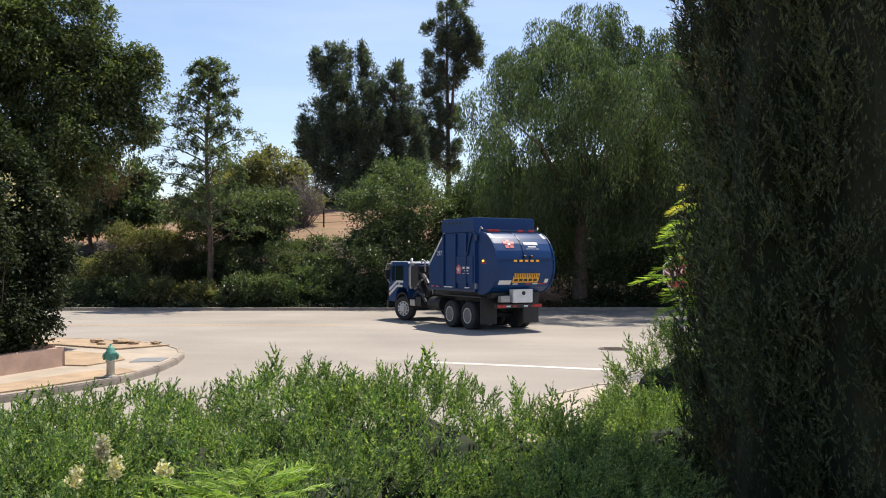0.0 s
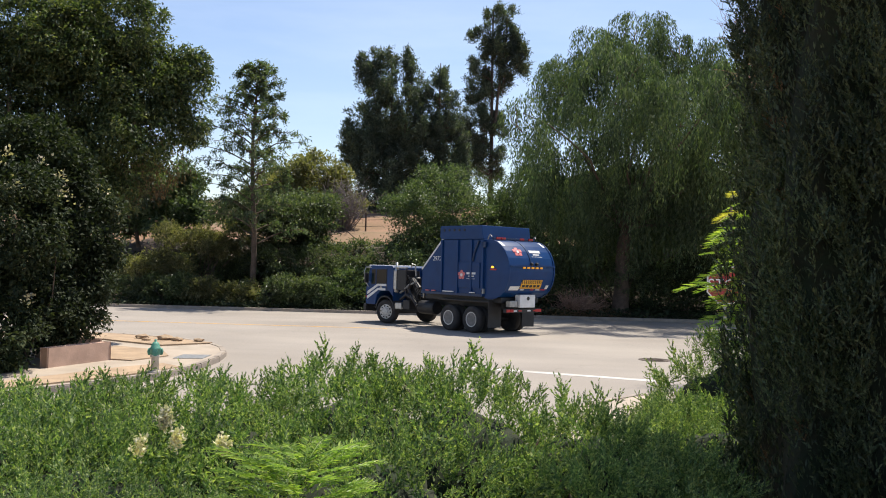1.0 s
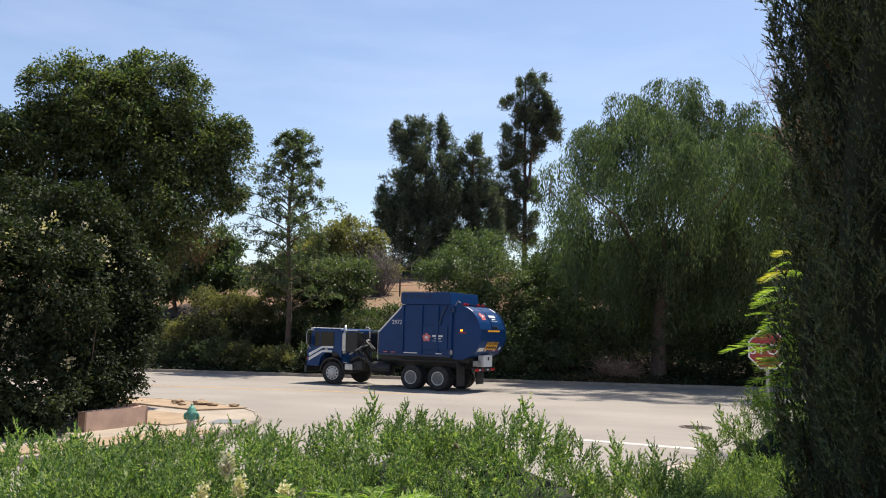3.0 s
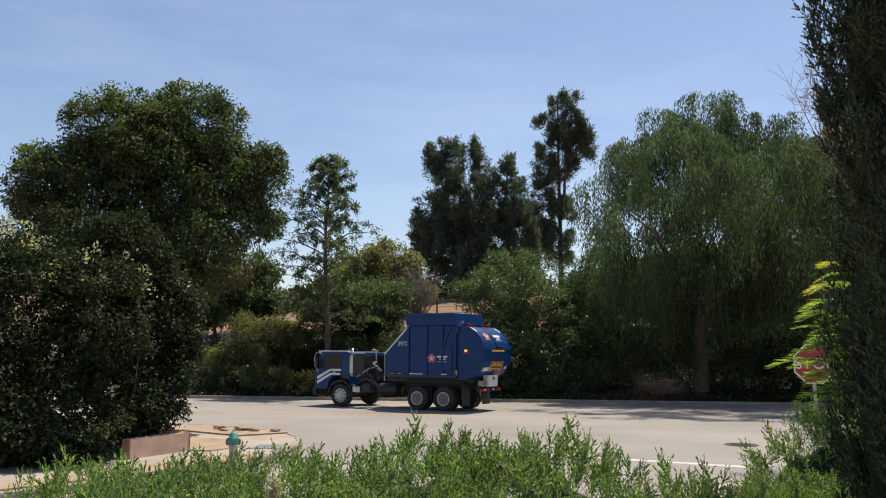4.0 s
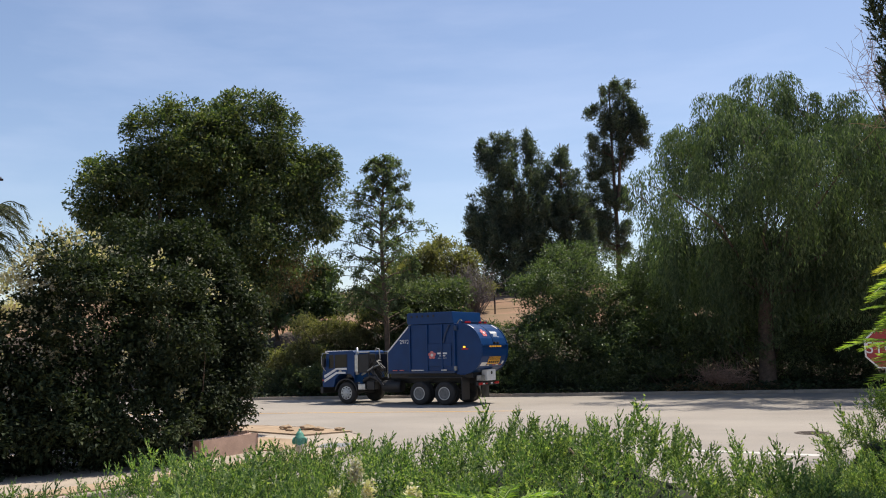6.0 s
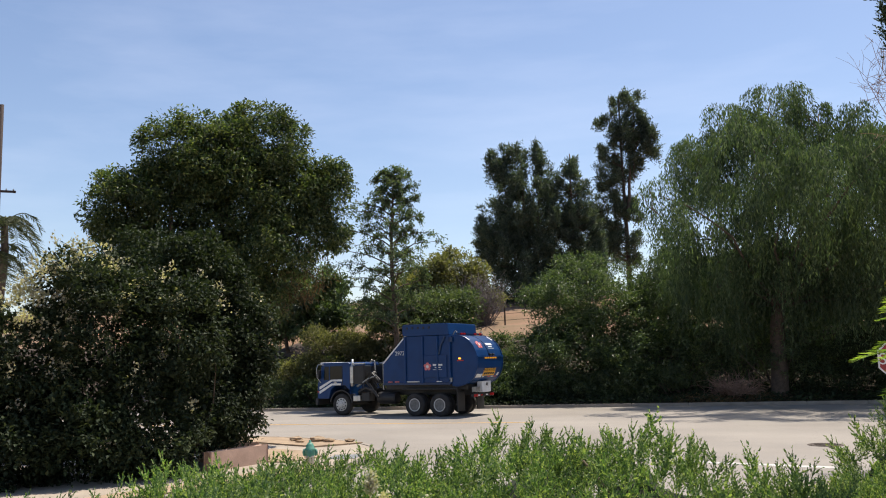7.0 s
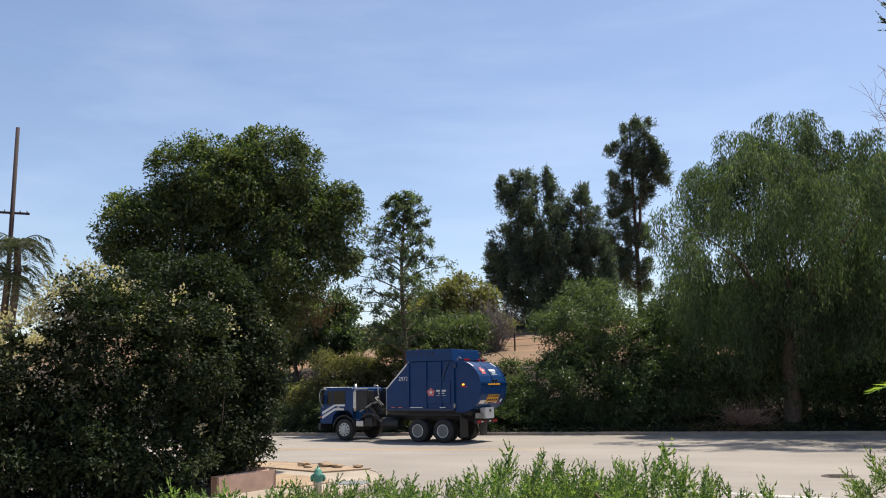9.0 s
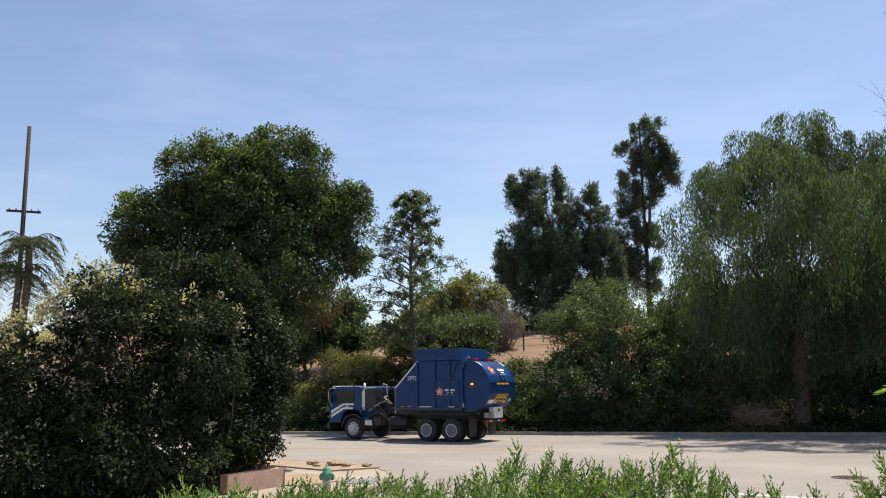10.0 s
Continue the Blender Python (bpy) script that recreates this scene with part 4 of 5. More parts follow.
def build_pole_and_palm():
    p = empty("utility_pole", (-38.4, 46.2, -0.1), "tall dark wooden utility pole with a crossarm", "pole")
    part("shaft", lathe(((0.19, 0), (0.15, 10), (0.12, 19.3)), 12, "Z"), POLE_WOOD, p, smooth=True)
    part("crossarm", box(-1.0, 1.0, -0.06, 0.06, 13.6, 13.74, 0.01, turn=Matrix.Rotation(radians(35), 4, "Z")), POLE_WOOD, p)
    for x in (-0.85, -0.45, 0.45, 0.85):
        m = Matrix.Rotation(radians(35), 4, "Z")
        bm = lathe(((0.035, 13.74), (0.05, 13.78), (0.03, 13.86)), 8, "Z", (x, 0, 0))
        bm.transform(m)
        part("insulator", bm, STEEL, p)
    rng = np.random.default_rng(300)
    for k, (x, y, top) in enumerate(((-28.5, 34.7, 9.3), (-28.9, 34.6, 7.9))):
        t = empty("palm_tree", (x, y, -0.1), "feather palm with arching grey-green fronds", "palm")
        z = np.linspace(0, top, 14)
        np_part("trunk", tube(np.stack([0.1 * np.sin(z), 0 * z, z], 1), 0.20 - 0.006 * z + 0.015 * np.sin(z * 9), 9), BARK, t, smooth=True)
        for f in range(22):
            ang, rise = f * 2.4 + k, rng.uniform(-0.2, 1.1)
            s = np.linspace(0, 1, 16)
            L = rng.uniform(2.0, 2.7)
            r = L * s * (0.95 - 0.25 * s)
            line = np.stack([np.cos(ang) * r, np.sin(ang) * r, top + L * (rise * s - (0.75 + 0.45 * rise) * s ** 2)], 1)
            stem = tube(line, 0.03 * (1 - s) + 0.006, 4)
            m = 70
            i = rng.uniform(0.12, 1, m)
            c = np.stack([np.interp(i, s, line[:, d]) for d in range(3)], 1)
            side = np.where(np.arange(m) % 2, 1.0, -1.0)[:, None] * np.array((-np.sin(ang), np.cos(ang), 0))
            axis = side + np.array((np.cos(ang), np.sin(ang), 0)) * 0.5 + (0, 0, -0.55) + rng.normal(size=(m, 3)) * 0.1
            blades = scatter(leaf(0.07, 0.01), c, frames_along(axis, rng), rng.uniform(0.4, 0.62, m))
            np_part("frond", join([stem, blades]), PALM, t)


build_pole_and_palm()


def build_fence():
    f = empty("wire_fence", (-8.34, 59.9, 4.3), "wire fence with thin steel posts on the hilltop", "fence")
    xs = [-11.0, -7.6, -4.2, -0.8, 2.6, 6.0, 9.4, 12.8, 16.2, 19.6]
    for x in xs:
        z = float(ground_height(x - 0.0, 59.9)) - 4.3
        part("post", box(x + 7.6 - 0.05, x + 7.6 + 0.05, -0.05, 0.05, z - 0.2, z + 1.35), IRON, f)
    for h in (0.35, 0.8, 1.25):
        part("wire", tube_bm([(x + 7.6, 0, float(ground_height(x, 59.9)) - 4.3 + h) for x in xs], 0.016), IRON, f)


def tube_bm(points, radius, sides=5):
    v, t = tube(points, [radius] * len(points), sides)
    bm = bmesh.new()
    vs = [bm.verts.new(p) for p in v]
    for a in t:
        bm.faces.new([vs[i] for i in a])
    return bm


build_fence()


# ---- plants beside the camera ----
def plume_template(rng, shoots=7, twiglets=14, reach=0.44, stub=0.092, thick=0.52):
    """A plume of juniper or cypress: a stem, side shoots, and short stubby scaly twiglets set close along them."""
    ends, dirs, sizes = [], [], []

    def clothe(root, way, long, count):
        for k in range(count):
            f = (k + rng.random()) / count
            w = unit(way + rng.normal(size=3) * 0.33)
            ends.append(root + way * long * f), dirs.append(w), sizes.append(stub * rng.uniform(0.7, 1.35) * (1.15 - 0.35 * f))

    for k in range(shoots):
        s = 0.05 + 0.8 * (k + rng.random() * 0.6) / shoots
        a = k * 2.4 + rng.normal() * 0.3
        way = unit(np.array((math.cos(a) * 0.62, 0.95, math.sin(a) * 0.62)) + rng.normal(size=3) * 0.12)
        clothe(np.array((0.03 * math.sin(3 * s), 0.85 * s, 0.04 * s * s)), way, reach * (1.1 - 0.6 * s) * rng.uniform(0.8, 1.2), twiglets)
    clothe(np.array((0, 0.35, 0.0)), np.array((0.03, 0.999, 0.03)), 0.65, twiglets + 4)
    scale_leaf = np.array([(-thick / 2, 0.0, 0), (thick / 2, 0.15, 0.05), (0.0, 1.0, 0.05)]), np.array([(0, 1, 2)])
    return scatter(scale_leaf, np.array(ends), frames_along(np.array(dirs), rng), np.array(sizes))


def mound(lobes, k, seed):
    """Solid cores of a shrub: rough swollen masses inside its lobes, for its inner shade."""
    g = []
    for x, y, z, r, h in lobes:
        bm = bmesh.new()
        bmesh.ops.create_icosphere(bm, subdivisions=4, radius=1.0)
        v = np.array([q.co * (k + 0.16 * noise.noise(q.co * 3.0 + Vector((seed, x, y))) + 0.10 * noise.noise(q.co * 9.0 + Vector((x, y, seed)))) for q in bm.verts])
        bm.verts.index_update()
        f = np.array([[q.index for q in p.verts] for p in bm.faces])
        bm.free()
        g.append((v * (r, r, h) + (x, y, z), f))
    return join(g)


def juniper(name, seed, lobes, count, size, label, material=JUNIPER, upright=0.55):
    rng = np.random.default_rng(seed)
    L = np.array(lobes, float)
    bx, by = L[:, 0].mean(), L[:, 1].mean()
    base = (bx, by, float(ground_height(bx, by)) - 0.05)
    t = empty(name, base, label, "shrub", "junipers of the hedge")
    temps = [plume_template(rng) for _ in range(4)]
    count = int(count * 1.75)
    p, u = gathered(rng, lobes, count, 0.74, count // 14, 0.14)
    deep = np.min([np.linalg.norm((p - q[:3]) / q[[3, 3, 4]], axis=1) for q in L], axis=0)
    skin = (deep > 0.62) & (deep < 1.03) & (u[:, 2] > -0.3) & ((u[:, 1] < 0.35) | (u[:, 2] > 0.45)) & (p[:, 2] > base[2] + 0.05)
    p, u = p[skin], u[skin]
    which = rng.integers(0, 4, len(p))
    pieces = []
    for k in range(4):
        i = which == k
        axis = u[i] * 0.75 + rng.normal(size=(i.sum(), 3)) * 0.34 + (0, 0, upright)
        pieces.append(scatter(temps[k], p[i], frames_along(axis, rng, (0, 0, 1)), size * 1.5 * rng.choice((0.65, 0.8, 0.95, 1.1, 1.45), i.sum(), p=(0.25, 0.3, 0.25, 0.15, 0.05))))
    np_part("foliage", local(join(pieces), base), material, t)
    n = len(p) * 6
    q, uq = clump_places(rng, [(x, y, z, r * 0.93, h * 0.93) for x, y, z, r, h in lobes], n, 0.72)
    sliver = np.array([(-0.17, 0.0, 0), (0.17, 0.1, 0.05), (0.0, 1.0, 0.05)]), np.array([(0, 1, 2)])
    np_part("inner_foliage", local(scatter(sliver, q, frames_along(uq * 0.6 + rng.normal(size=(n, 3)) * 0.6 + (0, 0, 0.5), rng), 0.19 * size * rng.uniform(0.6, 1.4, n)), base), material, t)
    # solid masses close the gaps; their dark colour paints the bush's inner shade
    np_part("inner_growth", local(mound(lobes, 0.72, seed), base), INNER_SHADE, t, "solid core coloured dark for the shade among the twigs", True)
    g = []
    for k in range(26):
        c = L[k % len(L), :3] + rng.normal(size=3) * 0.4 * L[k % len(L)][[3, 3, 4]]
        g.append(limb(rng, np.array(base) + rng.normal(size=3) * (0.12, 0.12, 0), c, 0.022, 0.005, 0.3, 7, 5))
    np_part("branchwork", local(join(g), base), BARK, t, smooth=True)
    return t


for k, (lobes, count, size) in enumerate((
        ([(-0.95, 2.45, 1.66, 0.50, 0.36), (-1.35, 2.25, 1.62, 0.45, 0.36), (-1.0, 1.95, 1.60, 0.45, 0.36), (-1.25, 2.6, 1.58, 0.4, 0.36)], 3035, 0.065),
        ([(-0.42, 2.62, 1.67, 0.42, 0.36), (-0.10, 2.55, 1.68, 0.40, 0.34), (-0.3, 2.1, 1.58, 0.42, 0.36), (-0.68, 2.3, 1.6, 0.36, 0.36)], 3035, 0.065),
        ([(0.28, 2.6, 1.58, 0.36, 0.36), (0.55, 2.65, 1.44, 0.34, 0.36), (0.3, 2.15, 1.50, 0.38, 0.36)], 2428, 0.065),
        ([(-1.85, 2.1, 1.56, 0.5, 0.36), (-1.7, 1.6, 1.54, 0.42, 0.36), (-2.1, 2.7, 1.35, 0.5, 0.4)], 2307, 0.065),
        ([(-0.75, 1.5, 1.62, 0.38, 0.32), (-0.25, 1.45, 1.51, 0.38, 0.32), (-1.1, 1.25, 1.61, 0.35, 0.3)], 3300, 0.046),
        ([(0.25, 1.5, 1.38, 0.38, 0.34), (0.6, 1.9, 1.34, 0.38, 0.34), (0.75, 2.4, 1.30, 0.36, 0.34)], 2600, 0.052),
        ([(0.95, 3.5, 1.45, 0.36, 0.36), (1.15, 5.0, 1.13, 0.42, 0.42), (0.95, 4.3, 1.25, 0.40, 0.42)], 2307, 0.076),
        ([(1.55, 5.6, 1.3, 0.5, 0.6), (2.0, 5.4, 1.4, 0.5, 0.6)], 1092, 0.099))):
    lobes = [(x, y, z - (0.0 if x > -0.8 else 0.02), r, h) for x, y, z, r, h in lobes]
    juniper("juniper_bush", 400 + k, lobes, count, size, "sunlit green juniper with feathery upright sprays")


def build_cypress():
    rng = np.random.default_rng(500)
    base = (1.49, 3.01, 0.95)
    t = empty("cypress", base, "tall dark columnar cypress close beside the junipers", "tree")
    np_part("trunk", limb(rng, (0, 0, -0.1), (0, 0, 5.6), 0.13, 0.04, 0.02, 10, 9), BARK, t, smooth=True)
    temps = [plume_template(rng, 6, 12, 0.40, 0.095, 0.5) for _ in range(4)]

    def girth(z, a):
        return 0.655 - 0.035 * np.maximum(z - 3.0, 0) ** 1.4 + 0.09 * np.exp(-z / 0.8) - 0.05 * np.abs(z - 1.6) / 2 + 0.05 * np.sin(a * 9 + 1.2 * np.sin(z * 1.1)) + 0.03 * np.sin(z * 5 + a * 7)

    # upright tufts with dark furrows between them
    m = 400
    zc, ac = rng.random(m) * 5.4, -2.03 + rng.uniform(-1.9, 1.9, m)
    n = 7000
    k = rng.integers(0, m, n)
    f = rng.random(n)
    z = zc[k] + 0.34 * f - 0.1
    a = ac[k] + rng.normal(size=n) * 0.085 * (1.15 - f)
    loose = rng.random(n) < 0.12
    a[loose] = -2.03 + rng.uniform(-2.2, 2.2, loose.sum())
    r = girth(zc[k], ac[k]) - 0.06 - 0.10 * rng.random(n) ** 1.5
    r[loose] = girth(z, a)[loose] - 0.13
    p = np.stack([np.cos(a) * r, np.sin(a) * r, z - 0.05], 1)
    axis = np.stack([np.cos(a) * 0.26, np.sin(a) * 0.26, np.ones(n)], 1) + rng.normal(size=(n, 3)) * 0.15
    which = rng.integers(0, 4, n)
    pieces = [scatter(temps[q], p[which == q], frames_along(axis[which == q], rng), 0.125 * rng.uniform(0.6, 1.4, (which == q).sum())) for q in range(4)]
    np_part("foliage", join(pieces), CYPRESS, t)
    m = 60000
    zz, aa = rng.random(m) * 5.4, rng.random(m) * 2 * np.pi
    rr = (girth(zz, aa) - 0.10) * (0.86 + 0.13 * rng.random(m))
    q = np.stack([np.cos(aa) * rr, np.sin(aa) * rr, zz], 1)
    np_part("inner_foliage", scatter(leaf(0.34, 0.05), q, frames_along(np.stack([np.cos(aa) * 0.3, np.sin(aa) * 0.3, np.ones(m)], 1) + rng.normal(size=(m, 3)) * 0.25, rng), 0.022 * rng.uniform(0.6, 1.4, m)), CYPRESS, t)
    # closed column behind the foliage, coloured dark in place of the shade inside
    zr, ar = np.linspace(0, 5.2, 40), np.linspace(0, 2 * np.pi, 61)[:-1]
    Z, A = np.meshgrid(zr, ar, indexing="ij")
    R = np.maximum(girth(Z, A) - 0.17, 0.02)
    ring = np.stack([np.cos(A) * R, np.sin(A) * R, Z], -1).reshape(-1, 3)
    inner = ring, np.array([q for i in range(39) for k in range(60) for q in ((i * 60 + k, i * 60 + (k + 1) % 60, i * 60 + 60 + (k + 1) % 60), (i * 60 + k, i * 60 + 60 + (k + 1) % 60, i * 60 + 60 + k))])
    np_part("inner_growth", inner, INNER_SHADE, t, "solid inner column coloured dark to stand for the shade inside")
    m = 160
    a, z = rng.random(m) * 2 * np.pi, rng.random(m) * 4.5
    p = np.stack([np.cos(a) * 0.52, np.sin(a) * 0.52, z], 1)
    np_part("dead_sprays", scatter(temps[0], p, frames_along(np.stack([np.cos(a) * 0.5, np.sin(a) * 0.5, np.ones(m)], 1), rng), 0.10 * rng.uniform(0.6, 1.2, m)), DRY, t, "brown withered sprays")


build_cypress()


def frond(rng, start, out, length, material, parent, pairs=13, width=0.16, sag=0.5, blade=0.34):
    """A pinnate leaf: an arching midrib with two rows of narrow leaflets."""
    out = unit(np.asarray(out, float))
    s = np.linspace(0, 1, 10)[:, None]
    line = np.asarray(start, float) + out * length * s + np.array((0, 0, -sag * length)) * s ** 2
    rib = tube(line, min(0.006, length * 0.012) * (1.2 - s[:, 0]), 4)
    side = unit(np.cross(out, (0, 0, 1.0)))
    i = np.repeat(np.linspace(0.12, 0.98, pairs), 2)
    sg = np.tile((1.0, -1.0), pairs)[:, None]
    c = np.stack([np.interp(i, s[:, 0], line[:, d]) for d in range(3)], 1)
    axis = side * sg + out * 0.75 + (0, 0, -0.15) + rng.normal(size=(len(i), 3)) * 0.12
    size = length * blade * np.sin(np.pi * (0.12 + 0.8 * i)) * rng.uniform(0.8, 1.15, len(i)) + min(0.02, 0.08 * length)
    blades = scatter(leaf(width, 0.03), c, frames_along(axis, rng, (0, 0, 1)), size)
    return np_part("frond", join([rib, blades]), material, parent)


def build_frond_plants():
    rng = np.random.default_rng(600)
    t = empty("fern_shrub", (1.91, 5.75, 0.75), "tall shrub with bright pinnate fronds, golden at the tip", "shrub")
    np_part("branchwork", join([limb(rng, (rng.normal() * 0.08, rng.normal() * 0.08, 0), (-0.28 + rng.normal() * 0.06, -0.1, z), 0.018, 0.008, 0.1, 7, 5) for z in (2.05, 1.8, 1.5, 1.2, 0.9)]), BARK, t, smooth=True)
    for k, z in enumerate((2.12, 2.02, 1.90, 1.82, 1.70, 1.62, 1.52, 1.44, 1.34, 1.24, 1.14, 1.04)):
        frond(rng, (-0.20 + rng.normal() * 0.04, -0.12 + rng.normal() * 0.08, z), (-0.75, -0.35 + rng.normal() * 0.3, 0.22 + rng.normal() * 0.1), 0.36 + rng.normal() * 0.04, GOLD_FROND if k < 2 else FROND, t, 26, 0.085, 0.35, 0.22)
        for _ in range(3):
            frond(rng, (-0.12 + rng.normal() * 0.1, -0.1, z - rng.random() * 0.12), (rng.normal() * 0.8 - 0.35, rng.normal() * 0.5 - 0.25, 0.25), 0.32, FROND, t, 22, 0.10, 0.4, 0.22)
    for k in range(12):
        frond(rng, (-0.16 + rng.normal() * 0.05, -0.12 + rng.normal() * 0.06, 1.28 + 0.03 * k), (-0.6, -0.5 + rng.normal() * 0.4, 0.1 + rng.normal() * 0.25), 0.26, FROND, t, 20, 0.10, 0.4, 0.24)
    t = empty("flowering_shrub", (-0.45, 1.36, 1.17), "bright green fern-leaved shrub with cream flower spikes", "shrub")
    np_part("branchwork", join([limb(rng, (rng.normal() * 0.04, rng.normal() * 0.04, 0), (rng.normal() * 0.10, rng.normal() * 0.1, 0.72), 0.004, 0.002, 0.15, 7, 5) for _ in range(9)]), BARK, t, smooth=True)
    for k in range(85):
        a = k * 2.4
        r = 0.01 + 0.08 * rng.random()
        frond(rng, (math.cos(a) * r + 0.14, math.sin(a) * r * 0.7, 0.78 + 0.10 * rng.random()), (math.cos(a), math.sin(a) * 0.8, 0.6), 0.06 + 0.04 * rng.random(), FROND, t, 15, 0.16, 0.3, 0.2)
    for x, y, z, n in ((-0.10, 0.03, 0.925, 44), (-0.075, 0.02, 0.895, 30), (0.0, 0.03, 0.885, 34), (-0.13, 0.0, 0.885, 24)):
        q = np.array((x, y, z)) + rng.normal(size=(n * 6, 3)) * (0.005, 0.005, 0.008)
        np_part("flower_spike", scatter(leaf(0.6), q, frames_along(rng.normal(size=(n * 6, 3)) + (0, 0, 0.6), rng), rng.uniform(0.005, 0.010, n * 6)), PETAL, t, "cream flower spike")


build_frond_plants()


def build_twig_tree():
    rng = np.random.default_rng(700)
    base = (6.9, 20.0, 0.1)
    t = empty("leafless_tree", base, "leafless tree with fine reddish twigs", "tree")
    np_part("trunk", limb(rng, (0, 0, 0), (0.1, 0, 6.2), 0.12, 0.07, 0.05, 9, 8), TWIG, t, smooth=True)
    for k in range(11):
        a = k * 2.4
        e = np.array((math.cos(a) * rng.uniform(0.7, 1.6), math.sin(a) * rng.uniform(0.6, 1.2), rng.uniform(7.0, 9.9)))
        g = [limb(rng, (0.08, 0, rng.uniform(4.6, 6.1)), e, 0.026, 0.006, 0.15, 7, 5)]
        for _ in range(22):
            s = np.array((0.08, 0, 5.8)) + (e - (0.08, 0, 5.8)) * rng.uniform(0.35, 1.0)
            h = s + rng.normal(size=3) * 0.32 + (0, 0, 0.25)
            g.append(limb(rng, s, h, 0.008, 0.004, 0.2, 5, 3))
            for _ in range(4):
                g.append(limb(rng, h + (s - h) * rng.random() * 0.6, h + rng.normal(size=3) * 0.18, 0.006, 0.003, 0.2, 4, 3))
        np_part("limb", join(g), TWIG, t)


build_twig_tree()

# ---- truck ----
TRUCK_PATH = ((0, 1.696, 30.262, 119.20), (0.5, 0.935, 30.997, 127.37), (1, 0.188, 31.647, 134.43), (1.5, -0.574, 32.577, 142.11), (2, -1.387, 33.457, 148.66),
              (2.5, -2.240, 34.258, 154.11), (4, -4.340, 34.853, 157.40), (4.5, -5.102, 35.293, 158.60), (5, -5.841, 35.776, 159.30), (5.5, -6.540, 36.005, 160.00),
              (7, -7.722, 36.150, 161.90), (7.5, -7.938, 36.233, 162.60), (8, -8.002, 36.274, 162.60), (8.5, -8.007, 36.274, 162.60), (10, -8.007, 36.274, 162.60))
truck = empty("garbage_truck", (0, 0, 0), "blue garbage truck with rounded tailgate and white cab stripes", "truck")
TAIL = ((-0.98, 3.50), (-1.25, 3.50), (-1.50, 3.43), (-1.72, 3.29), (-1.92, 3.08), (-2.07, 2.82), (-2.15, 2.55), (-2.17, 2.30), (-2.14, 2.02), (-2.04, 1.74), (-1.88, 1.50), (-1.62, 1.33), (-1.30, 1.25), (-0.98, 1.25))


def tail_patch(name, s0, s1, y0, y1, material, lift=0.006, label="", steps=7, parent=None):
    """A thin plate that follows the tailgate's curve between two lengths along it."""
    p = np.array(TAIL)
    run = np.concatenate([[0], np.cumsum(np.linalg.norm(np.diff(p, axis=0), axis=1))])
    bm = bmesh.new()
    rows = []
    for s in np.linspace(s0, s1, steps):
        x, z = np.interp(s, run, p[:, 0]), np.interp(s, run, p[:, 1])
        dx, dz = np.interp(s + 0.05, run, p[:, 0]) - np.interp(s - 0.05, run, p[:, 0]), np.interp(s + 0.05, run, p[:, 1]) - np.interp(s - 0.05, run, p[:, 1])
        k = lift / math.hypot(dx, dz)
        rows.append([bm.verts.new((x + dz * k * h, y, z - dx * k * h)) for y, h in ((y0, 1), (y1, 1), (y1, 0), (y0, 0))])
    for a, b in zip(rows, rows[1:]):
        for i in range(4):
            bm.faces.new((a[i], a[(i + 1) % 4], b[(i + 1) % 4], b[i]))
    bm.faces.new(rows[0])
    bm.faces.new(rows[-1])
    return part(name, bm, material, parent or truck, label)


def flat_word(text, size, material, parent, m, name, label=""):
    curve = bpy.data.curves.new(name, "FONT")
    curve.body, curve.align_x, curve.align_y, curve.size, curve.extrude = text, "CENTER", "CENTER", size, 0.002
    tmp = new(name + "_text", curve)
    me = bpy.data.meshes.new_from_object(tmp.evaluated_get(bpy.context.evaluated_depsgraph_get()))
    bpy.data.objects.remove(tmp)
    me.materials.clear()
    me.materials.append(material)
    ob = new(name, me)
    ob.parent = parent
    ob.matrix_local = m
    return tagged(ob, label)


def star_badge(size, depth=0.004):
    """A five-pointed rounded emblem in the plane y = 0."""
    bm = bmesh.new()
    for k in range(5):
        a = math.pi / 2 + k * 2 * math.pi / 5
        c = Vector((math.cos(a), 0, math.sin(a))) * size * 0.62
        ring = [bm.verts.new(c + Vector((math.cos(w), 0, math.sin(w))) * size * 0.40) for w in np.linspace(0, 2 * math.pi, 9)[:-1]]
        f = bm.faces.new(ring)
        g = bmesh.ops.extrude_face_region(bm, geom=[f])["geom"]
        for v in g:
            if isinstance(v, bmesh.types.BMVert):
                v.co.y += depth * (1 + 0.2 * k)
    return bm


